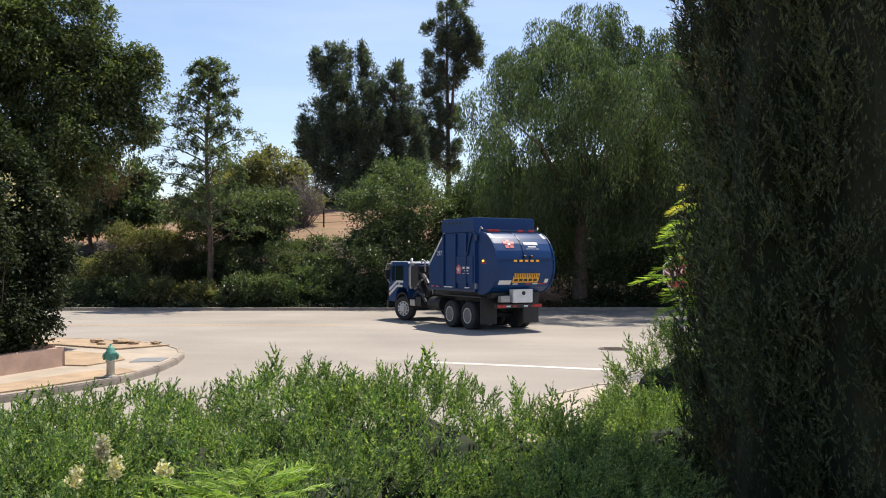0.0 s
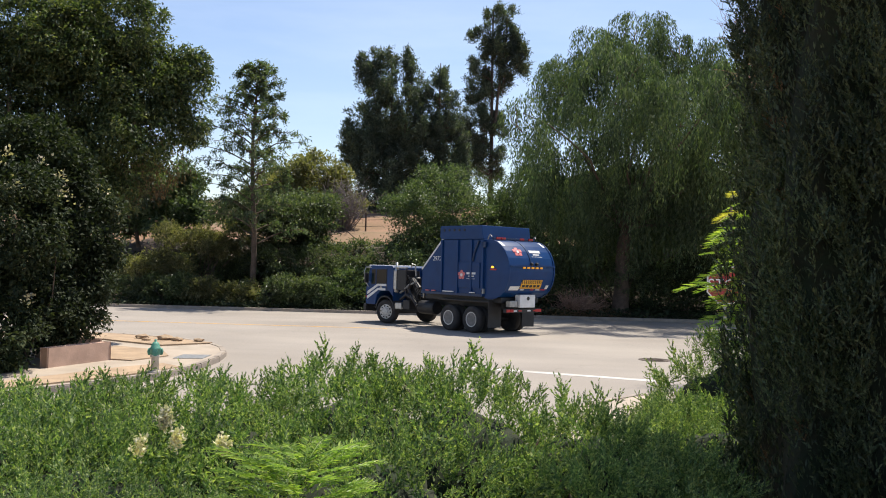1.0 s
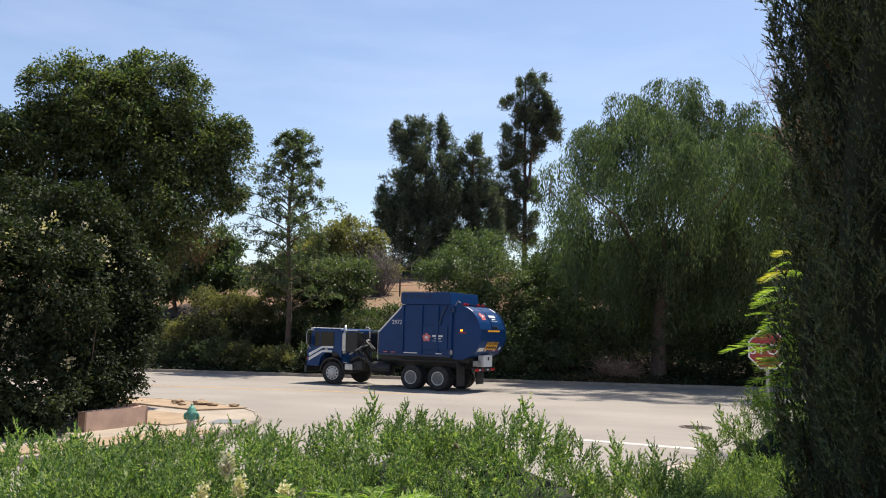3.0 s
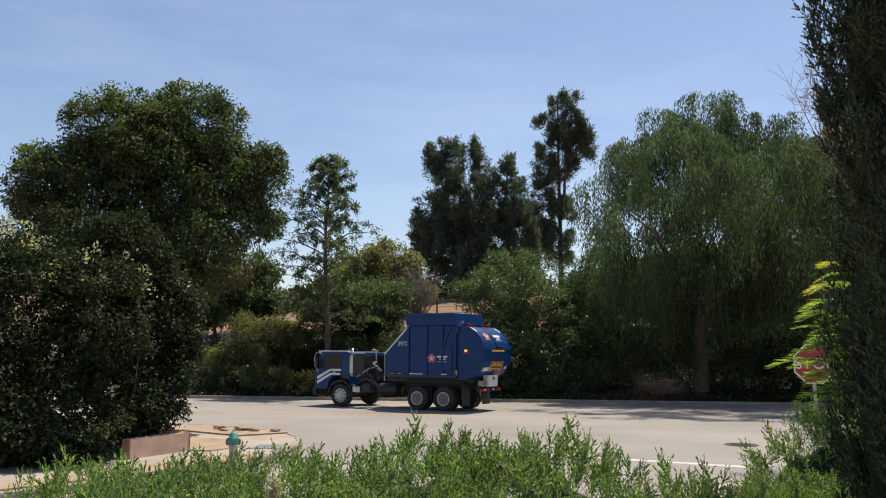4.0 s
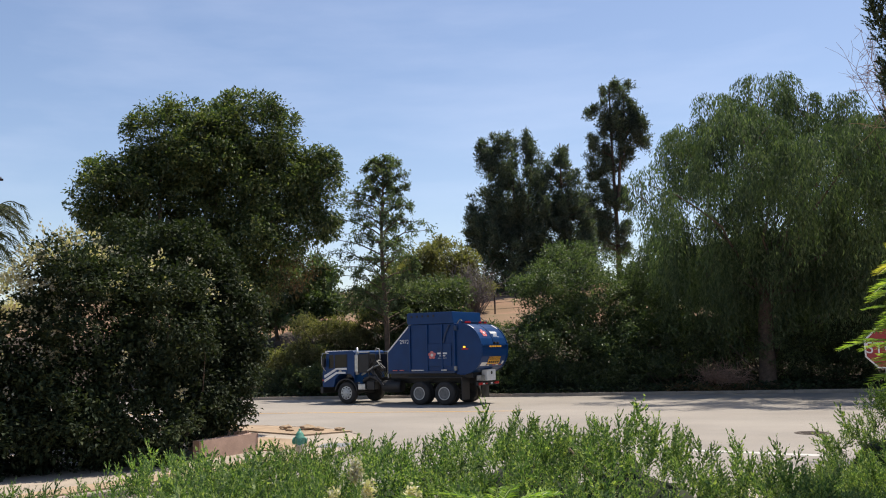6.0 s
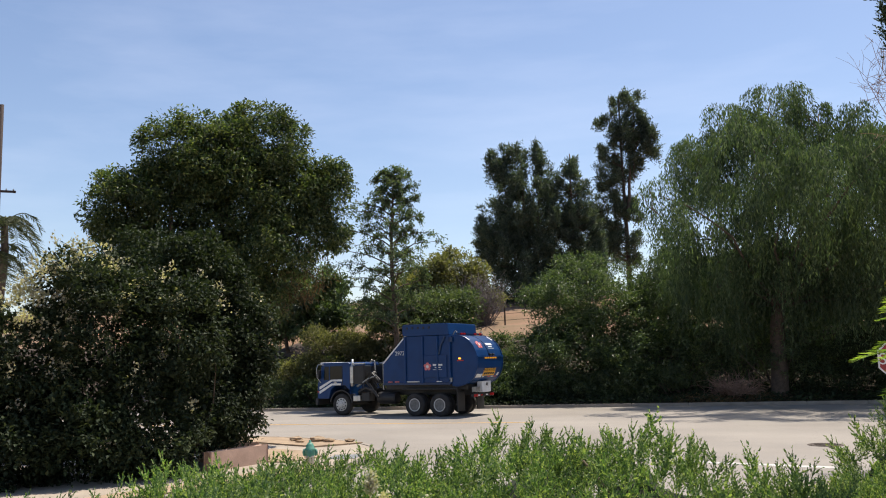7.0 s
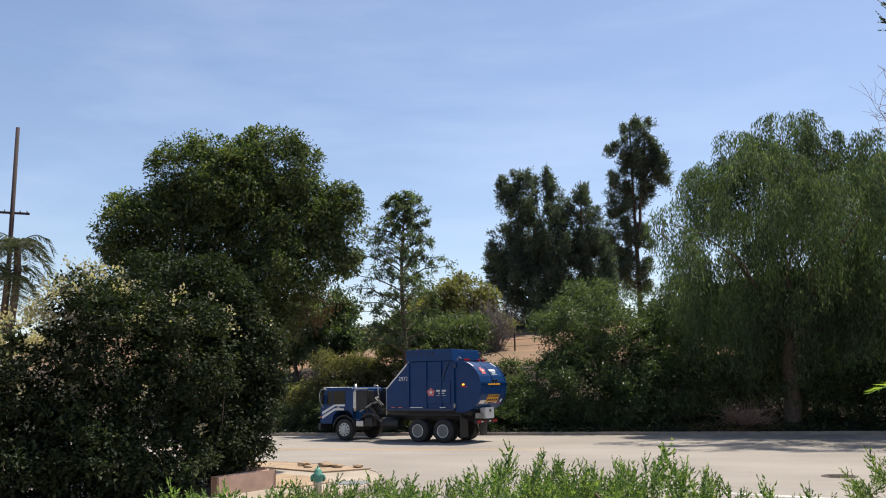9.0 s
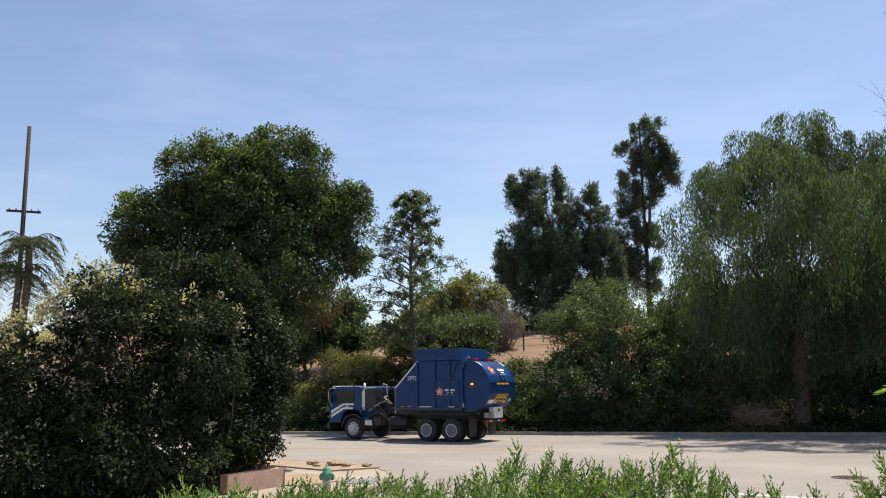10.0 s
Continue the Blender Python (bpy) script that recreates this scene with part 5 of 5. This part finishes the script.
def build_box_body():
    body = part("hopper_body", prism(((-0.98, 1.32), (2.38, 1.32), (2.38, 2.28), (1.22, 3.52), (-0.98, 3.52)), -1.20, 1.20, 0.03), BLUE, truck)
    cover = part("top_cover", prism(((-0.92, 3.53), (1.30, 3.53), (1.36, 3.62), (1.36, 4.02), (1.30, 4.06), (-0.85, 4.06)), -1.23, 1.23, 0.02), BLUE, truck)
    for x in (1.12, 0.85, 0.58, 0.31, 0.04):
        for y in (1.232, -1.232):
            part("slot", box(x - 0.045, x + 0.045, y - 0.012, y + 0.012, 3.84, 3.94, 0.01), BLACK, cover)
    for side in (1, -1):
        y = side * 1.205
        for x in (1.24, 0.38, -0.34, -0.93):
            part("rib", box(x - 0.045, x + 0.045, min(y, y + side * 0.055), max(y, y + side * 0.055), 1.36, 3.50, 0.012), BLUE, body)
        part("side_door", box(-0.78, 0.33, min(y, y + side * 0.028), max(y, y + side * 0.028), 1.62, 2.62, 0.012), BLUE, body)
        part("rub_rail", box(-0.95, 2.36, min(y, y + side * 0.05), max(y, y + side * 0.05), 1.30, 1.40, 0.012), DARK_BLUE, body)
        for x0, x1 in ((2.1, 1.9), (1.75, 1.55), (1.15, 0.55), (-0.3, -0.55)):
            part("reflector", box(x1, x0, min(y, y + side * 0.062), max(y, y + side * 0.062), 1.425, 1.465, 0.004), WHITE if x0 < 1.7 else PINK, body)
        brace = tube_bm([(-0.42, y + side * 0.03, 2.66), (-0.52, y + side * 0.03, 3.05), (-0.72, y + side * 0.03, 3.46)], 0.035, 6)
        part("brace", brace, DARK_BLUE, body)
        slope = bmesh.new()
        add_box(slope, -0.86, 0.86, -0.025, 0.025, -0.03, 0.03, 0.008)
        slope.transform(Matrix.Translation((1.80, side * 1.19, 2.92)) @ Matrix.Rotation(math.atan2(1.24, 1.16), 4, "Y"))
        part("edge_trim", slope, WHITE if side > 0 else BLUE, body)
        badge = star_badge(0.19)
        badge.transform(Matrix.Translation((0.14, side * 1.236, 2.12)) @ Matrix.Rotation(0 if side > 0 else math.pi, 4, "Z"))
        part("emblem", badge, PINK, body, "salmon red and white emblem")
        inner = lathe(((0.075, -0.004), (0.075, 0.004)), 5, "Y", (0.14, side * 1.245, 2.12))
        part("emblem_centre", inner, WHITE, body)
        for x0, x1, z0, z1 in ((-0.12, -0.58, 2.15, 2.23), (-0.22, -0.50, 2.06, 2.10), (-0.12, -0.56, 1.97, 1.985)):
            part("lettering_bar", box(x1, x0, side * 1.236 - 0.004, side * 1.236 + 0.004, z0, z1), WHITE, body)
    flat_word("2972", 0.24, WHITE, body, pose(1.52, 1.2065, 2.62, 90, 0, 180), "fleet_number", "white fleet number")
    part("front_guard", box(2.39, 2.45, -1.1, 1.1, 1.35, 2.3, 0.01), BLACK, truck)
    part("bin_rack", box(2.42, 2.95, -1.05, 0.2, 2.28, 2.48, 0.03), OFF_WHITE, truck, "weathered tan equipment rack")
    for y in (-1.0, 0.95):
        part("rack_post", box(2.5, 2.56, y - 0.03, y + 0.03, 1.1, 2.4, 0.008), STEEL, truck)


def build_tailgate():
    gate = part("tailgate", prism(TAIL, -1.17, 1.17, 0.025), BLUE, truck, "rounded blue tailgate")
    for f in gate.data.polygons:
        f.use_smooth = abs(f.normal.y) < 0.5
    for y in (-1.17, 1.12):
        tail_patch("edge_band", 0.15, 3.6, y, y + 0.05, BLUE, 0.03, parent=gate, steps=16)
    tail_patch("centre_strap", 0.2, 1.62, 0.02, 0.07, DARK_BLUE, 0.02, parent=gate)
    tail_patch("hatch_ledge", 1.66, 1.72, -1.16, 1.16, BLUE, 0.055, parent=gate, steps=3)
    # sky sheen on both upper corners, painted as thin white patches
    tail_patch("corner_marking", 0.5, 0.82, 0.95, 1.10, WHITE, parent=gate, steps=4)
    tail_patch("corner_marking", 0.5, 0.82, -1.10, -1.00, WHITE, parent=gate, steps=4)
    for k, (s, y) in enumerate(((0.96, 0.54), (1.06, 0.40), (1.21, 0.45), (1.21, 0.63), (1.06, 0.68))):
        tail_patch("emblem_petal", s - 0.065, s + 0.065, y - 0.075, y + 0.075, PINK, 0.008 + 0.002 * k, parent=gate, steps=4)
    tail_patch("emblem_centre", 1.06, 1.16, 0.49, 0.59, WHITE, 0.02, parent=gate, steps=4)
    tail_patch("lettering_bar", 1.02, 1.14, -0.62, -0.06, WHITE, parent=gate, steps=4)
    tail_patch("lettering_bar", 1.19, 1.24, -0.52, -0.20, WHITE, parent=gate, steps=4)
    tail_patch("lettering_bar", 1.30, 1.315, -0.62, -0.10, WHITE, parent=gate, steps=4)
    board = tail_patch("hazard_board", 2.22, 2.58, -0.58, 0.46, ORANGE, 0.012, "orange and black striped warning board", parent=gate)
    for k in range(11):
        y = -0.56 + 0.095 * k
        for j, (a, b) in enumerate(((2.23, 2.30), (2.30, 2.37))):
            tail_patch("hazard_stripe", a, b, y + 0.04 - 0.03 * j, y + 0.075 - 0.03 * j, BLACK, 0.018, parent=board, steps=3)
    for k in range(5):
        tail_patch("lettering_bar", 2.42, 2.52, -0.50 + 0.19 * k, -0.36 + 0.19 * k, BLACK, 0.018, parent=board, steps=3)
    tail_patch("plate_sticker", 2.48, 2.66, 0.50, 0.98, WHITE, 0.01, "white sticker", parent=gate, steps=3)
    for y0, y1, m in ((-0.92, -0.62, RED), (-0.30, -0.12, RED), (0.2, 0.4, WHITE), (-0.6, -0.4, WHITE), (0.55, 0.75, RED)):
        tail_patch("reflective_tape", 2.62, 2.66, y0, y1, m, 0.008, parent=gate, steps=3)
    tail_patch("diamond_sign", 2.44, 2.60, -0.98, -0.84, WHITE, 0.008, parent=gate, steps=3)
    for k in range(5):
        y = 0.44 - 0.22 * k
        lamp = box(-2.215, -2.165, y - 0.055, y + 0.055, 2.42, 2.49, 0.012)
        part("amber_lamp", lamp, AMBER_LENS, gate, "small amber warning lamp")
    for y in (0.10, -0.16):
        part("work_lamp", lathe(((0.055, -0.05), (0.06, 0.03), (0.045, 0.04)), 12, "Y", (-2.22, y, 2.60)), BLACK, gate)
        part("lamp_bracket", box(-2.2, -2.12, y - 0.02, y + 0.02, 2.5, 2.6), BLACK, gate)
    bar = part("light_bar", box(-1.30, -1.18, -1.05, 1.05, 3.53, 3.60, 0.01), DARK_BLUE, truck)
    for y in (0.85, 0.6, -0.35, -0.8):
        part("red_lamp", box(-1.325, -1.295, y - 0.11, y + 0.11, 3.525, 3.605, 0.008), RED, bar)
    for side in (1, -1):
        part("guard_hook", tube_bm([(-1.0, side * 1.1, 3.45), (-1.12, side * 1.14, 3.62), (-1.2, side * 1.16, 3.70), (-1.25, side * 1.12, 3.62)], 0.022), STEEL, truck)
        part("hinge", box(-1.08, -0.9, side * 1.21 - 0.05, side * 1.21 + 0.05, 3.2, 3.42, 0.015), DARK_BLUE, truck)
        part("side_marker", box(-1.55, -1.25, side * 1.175 - 0.01, side * 1.175 + 0.012, 2.34, 2.39, 0.004), RED, gate)
        part("turn_signal", box(-1.42, -1.32, side * 1.178 - 0.012, side * 1.178 + 0.018, 2.42, 2.49, 0.008), AMBER, gate, "lit amber turn signal")
        part("latch", box(-1.02, -0.9, side * 1.20 - 0.03, side * 1.20 + 0.06, 1.42, 1.62, 0.01), STEEL, truck)


def build_rear_end():
    for y in (0.42, -0.42):
        part("chassis_rail", box(-1.75, 5.6, y - 0.05, y + 0.05, 0.86, 1.12, 0.008), BLACK, truck)
    part("sub_frame", box(-1.6, 2.4, -0.95, 0.95, 1.10, 1.30, 0.02), BLACK, truck)
    for x in (-0.38, 0.83, 4.64):
        part("axle", lathe(((0.09, -0.95), (0.09, 0.95)), 12, "Y", (x, 0, 0.475)), BLACK, truck)
    part("bumper", box(-1.86, -1.74, -0.86, 0.98, 0.78, 0.92, 0.012), BLACK, truck)
    for y in (0.86, 0.68, -0.60, -0.76):
        part("tail_lamp", box(-1.88, -1.855, y - 0.08, y + 0.08, 0.80, 0.90, 0.01), RED, truck)
    for y in (0.5, 0.25, -0.2, -0.5):
        part("reflective_tape", box(-1.872, -1.858, y - 0.08, y + 0.08, 0.82, 0.87), WHITE if y in (0.5, -0.2) else RED, truck)
    crate = part("tool_box", box(-1.95, -1.70, -0.42, 0.36, 0.96, 1.42, 0.02), WHITE, truck, "white steel tool box")
    part("emblem", lathe(((0.07, -0.006), (0.07, 0.006)), 12, "Y", (0, 0, 0)), BLACK, crate).matrix_local = pose(-1.955, -0.05, 1.28, 0, 0, 90)
    part("side_bin", box(-1.9, -1.7, 0.45, 0.82, 0.98, 1.2, 0.02), STEEL, truck)
    for y in (0.86, -0.86):
        part("mud_flap", box(-1.22, -1.19, y - 0.32, y + 0.32, 0.22, 1.15, 0.006), BLACK, truck)
        part("fender", box(-1.20, 1.46, y - 0.30, y + 0.30, 1.10, 1.16, 0.02), BLACK, truck)
    part("tank", lathe(((0.05, 1.9), (0.24, 1.92), (0.26, 2.0), (0.26, 2.75), (0.24, 2.85), (0.05, 2.87)), 18, "Y", (0, 0, 0)), BLACK, truck).matrix_local = pose(0, 0.80, 0.75, 0, 0, -90)
    part("battery_box", box(3.15, 3.55, 0.72, 1.15, 0.62, 0.98, 0.02), BLACK, truck)
    part("step_plate", box(3.62, 4.0, 0.85, 1.18, 0.62, 0.86, 0.02), CHROME, truck)


def build_cab():
    cab = part("cab", prism(((4.20, 0.85), (4.20, 2.32), (4.28, 2.40), (5.62, 2.40), (5.74, 2.34), (5.94, 1.50), (5.98, 1.35), (5.98, 0.72), (5.35, 0.72), (5.25, 1.10), (5.0, 1.30), (4.45, 1.30), (4.22, 1.10)), -1.15, 1.15, 0.03), BLUE, truck)
    part("front_bumper", box(5.92, 6.08, -1.18, 1.18, 0.45, 0.74, 0.03), BLACK, truck)
    glass = bmesh.new()
    add_box(glass, -0.012, 0.012, -1.02, 1.02, -0.36, 0.36, 0.005)
    glass.transform(Matrix.Translation((5.855, 0, 1.92)) @ Matrix.Rotation(-math.atan2(0.2, 0.84), 4, "Y"))
    part("windshield", glass, GLASS, cab)
    part("visor", box(5.68, 5.86, -1.1, 1.1, 2.33, 2.42, 0.02), WHITE, cab)
    for side in (1, -1):
        y = side * 1.152
        part("side_window", prism(((4.62, 1.62), (5.62, 1.56), (5.58, 2.22), (4.62, 2.24)), min(y, y + side * 0.008), max(y, y + side * 0.008), 0.0), GLASS, cab)
        part("window_bar", box(5.28, 5.33, y - 0.012, y + 0.014, 1.58, 2.24, 0.004), BLUE, cab)
        part("door_seam", box(4.585, 4.605, y - 0.004, y + 0.006, 1.32, 2.28), BLACK, cab)
        for dz in (0.0, -0.19):
            part("white_stripe", prism(((4.62 + dz * -0.3, 1.50 + dz), (5.16, 1.50 + dz), (5.86, 1.12 + dz), (5.88, 1.24 + dz), (5.20, 1.59 + dz), (4.62 + dz * -0.3, 1.59 + dz)), min(y, y + side * 0.007), max(y, y + side * 0.007)), WHITE, cab, "white stripe")
        part("door_emblem", lathe(((0.09, -0.006), (0.09, 0.006)), 9, "Y", (4.98, y, 1.40)), OFF_WHITE, cab)
        m = part("mirror", box(5.72, 5.80, side * 1.30 - 0.09, side * 1.30 + 0.09, 1.62, 2.05, 0.02), BLACK, cab)
        part("mirror_arm", tube_bm([(5.62, side * 1.14, 2.30), (5.86, side * 1.26, 2.32), (5.92, side * 1.30, 2.1), (5.90, side * 1.28, 1.7), (5.80, side * 1.16, 1.45)], 0.02), CHROME, m)
        part("wheel_arch", arch(side), BLACK, cab)
        part("head_lamp", box(5.97, 6.0, side * 0.85 - 0.14, side * 0.85 + 0.14, 0.86, 1.02, 0.01), WHITE, cab)
        part("marker_lamp", box(5.9, 5.98, side * 1.15 - 0.01, side * 1.15 + 0.012, 1.00, 1.06, 0.004), RED, cab)
        part("cab_module", box(3.48, 4.08, side * 0.82 - 0.28, side * 0.82 + 0.28, 1.35, 2.24, 0.03), BLACK, truck)
        part("roof_rail", box(3.44, 4.1, side * 1.06 - 0.05, side * 1.06 + 0.05, 2.30, 2.36, 0.012), CHROME, truck)
        part("rail_post", box(3.46, 3.51, side * 1.06 - 0.025, side * 1.06 + 0.025, 1.2, 2.3, 0.006), BLACK, truck)
    stack = part("exhaust_stack", lathe(((0.05, 1.25), (0.095, 1.28), (0.095, 2.25), (0.06, 2.30), (0.05, 2.55), (0.045, 2.55)), 16, "Z", (4.14, 1.02, 0)), CHROME, truck, "chrome exhaust stack", True)
    part("heat_shield", box(4.03, 4.25, 1.10, 1.13, 1.4, 2.2, 0.01), CHROME, stack)
    part("air_cleaner", lathe(((0.04, 1.0), (0.16, 1.02), (0.16, 1.9), (0.1, 1.95), (0.08, 2.2)), 14, "Z", (3.25, 0.7, 0)), BLACK, truck)
    # loader arm and hoses behind the cab
    part("loader_arm", tube_bm([(3.0, 1.02, 0.95), (3.3, 1.08, 1.45), (3.0, 1.1, 1.85), (2.65, 1.08, 1.5)], 0.08, 7), BLACK, truck)
    part("ram", tube_bm([(3.9, 1.0, 1.25), (3.2, 1.12, 1.62), (2.8, 1.1, 1.75)], 0.045, 7), STEEL, truck)
    part("gripper", tube_bm([(3.75, 1.1, 1.0), (3.3, 1.18, 1.2), (2.9, 1.18, 1.05), (2.7, 1.15, 0.8)], 0.06, 7), BLACK, truck)
    for k in range(5):
        part("hose", tube_bm([(2.55 + 0.1 * k, 0.9, 1.2), (2.8 + 0.12 * k, 1.0 + 0.04 * k, 1.7 + 0.08 * k), (3.2 + 0.1 * k, 0.95, 1.5 + 0.05 * k), (3.4 + 0.1 * k, 0.8, 1.1)], 0.022), BLACK, truck)
    part("can_hook", tube_bm([(3.1, 1.14, 2.35), (3.0, 1.16, 2.5), (2.9, 1.1, 2.45), (2.85, 1.1, 2.0)], 0.03), STEEL, truck)


def arch(side):
    pts = [(4.64 + 0.62 * math.cos(a), 0.49 + 0.62 * math.sin(a)) for a in np.linspace(0.15, math.pi - 0.1, 12)]
    pts += [(4.64 + 0.57 * math.cos(a), 0.49 + 0.57 * math.sin(a)) for a in np.linspace(math.pi - 0.1, 0.15, 12)]
    return prism(pts, min(side * 0.78, side * 1.2), max(side * 0.78, side * 1.2))


def build_wheel(x, side, dual):
    y = side * (0.92 if dual else 1.03)
    half = 0.29 if dual else 0.15
    tyre = [(0.255, -half + 0.015), (0.285, -half + 0.01), (0.39, -half), (0.45, -half + 0.02), (0.475, -half + 0.06)]
    if dual:
        tyre += [(0.475, -0.05), (0.41, -0.03), (0.41, 0.03), (0.475, 0.05)]
    tyre += [(0.475, half - 0.06), (0.45, half - 0.02), (0.39, half), (0.285, half - 0.01), (0.255, half - 0.015)]
    w = part("wheel", lathe(tyre, 32), RUBBER, truck, "black tyre on a steel rim", True)
    w.location = (x, y, 0.475)
    o = side * half
    if dual:
        rim = ((0.26, o - side * 0.01), (0.24, o - side * 0.02), (0.23, o - side * 0.12), (0.20, o - side * 0.17), (0.13, o - side * 0.16), (0.115, o - side * 0.05), (0.05, o - side * 0.03))
    else:
        rim = ((0.285, o - side * 0.005), (0.265, o - side * 0.03), (0.26, o - side * 0.05), (0.20, o + side * 0.02), (0.12, o + side * 0.03), (0.11, o + side * 0.07), (0.04, o + side * 0.08))
    if dual:
        part("rim_ring", lathe(((0.268, o - side * 0.03), (0.268, o + side * 0.004), (0.238, o + side * 0.002), (0.225, o - side * 0.06)), 28), SILVER, w, "dull silver rim ring")
    r = part("rim", lathe(rim, 28), DARK_RIM if dual else SILVER, w, "dark grey dished rim" if dual else "dull silver rim")
    if dual:
        part("hub", lathe(((0.165, o - side * 0.15), (0.155, o - side * 0.07), (0.11, o - side * 0.03), (0.04, o - side * 0.015)), 18), SILVER, w, "silver wheel hub")
    for k in range(10):
        a = 2 * math.pi * k / 10
        if dual and k % 2 == 0:
            part("hand_hole", lathe(((0.05, -0.016), (0.05, 0.016)), 10, "Y", (0.20 * math.cos(a), o - side * 0.165, 0.20 * math.sin(a))), BLACK, r)
        elif not dual:
            part("hand_hole", lathe(((0.032, -0.016), (0.032, 0.016)), 8, "Y", (0.225 * math.cos(a), o + side * 0.006, 0.225 * math.sin(a))), BLACK, r)
        part("lug_nut", lathe(((0.016, -0.02), (0.016, 0.02)), 6, "Y", (0.15 * math.cos(a + 0.3), o + side * (-0.13 if dual else 0.035), 0.15 * math.sin(a + 0.3))), STEEL, r)
    return w


def settle_bodywork():
    """The bodywork sits a little lower over the chassis than it was drawn."""
    for ob in truck.children_recursive:
        still = ob.matrix_local == Matrix.Identity(4)
        for q in ([v.co for v in ob.data.vertices] if still else [ob.location] if ob.parent.matrix_local == Matrix.Identity(4) else []):
            if q.z > 1.3:
                q.z = 1.3 + (q.z - 1.3) * 0.915


build_box_body()
build_tailgate()
build_rear_end()
build_cab()
settle_bodywork()
WHEELS = [(build_wheel(x, side, x < 2), x, side, x > 2) for x in (4.64, 0.83, -0.38) for side in (1, -1)]


def truck_at(t):
    """The truck's place and heading at t, by smooth cubic pieces through its path."""
    P = np.array(TRUCK_PATH)
    slope = np.gradient(P[:, 1:], P[:, 0], axis=0)
    i = int(np.clip(np.searchsorted(P[:, 0], t, side="right") - 1, 0, len(P) - 2))
    h = P[i + 1, 0] - P[i, 0]
    s = (t - P[i, 0]) / h
    a, b, c, d = 2 * s**3 - 3 * s**2 + 1, s**3 - 2 * s**2 + s, -2 * s**3 + 3 * s**2, s**3 - s**2
    return a * P[i, 1:] + b * h * slope[i] + c * P[i + 1, 1:] + d * h * slope[i + 1]


def motions():
    times = [0.25 * k for k in range(41)]
    places = [truck_at(t) for t in times]
    walk(truck, [(t, pose(p[0], p[1], 0, 0, 0, p[2])) for t, p in zip(times, places)])
    gone = [0.0]
    for p, q in zip(places, places[1:]):
        gone.append(gone[-1] + math.hypot(q[0] - p[0], q[1] - p[1]))
    for wheel, x, side, steers in WHEELS:
        y = side * (1.03 if steers else 0.92)
        rows = []
        for k, t in enumerate(times):
            turn = math.degrees(gone[k] / 0.475)
            steer = np.interp(t, (0, 1.5, 4, 7.5, 10), (24, 17, 5, 2, 2)) if steers else 0.0
            rows.append((t, pose(x, y, 0.475, 0, 0, float(steer)) @ pose(0, 0, 0, 0, turn, 0)))
        walk(wheel, rows)


motions()
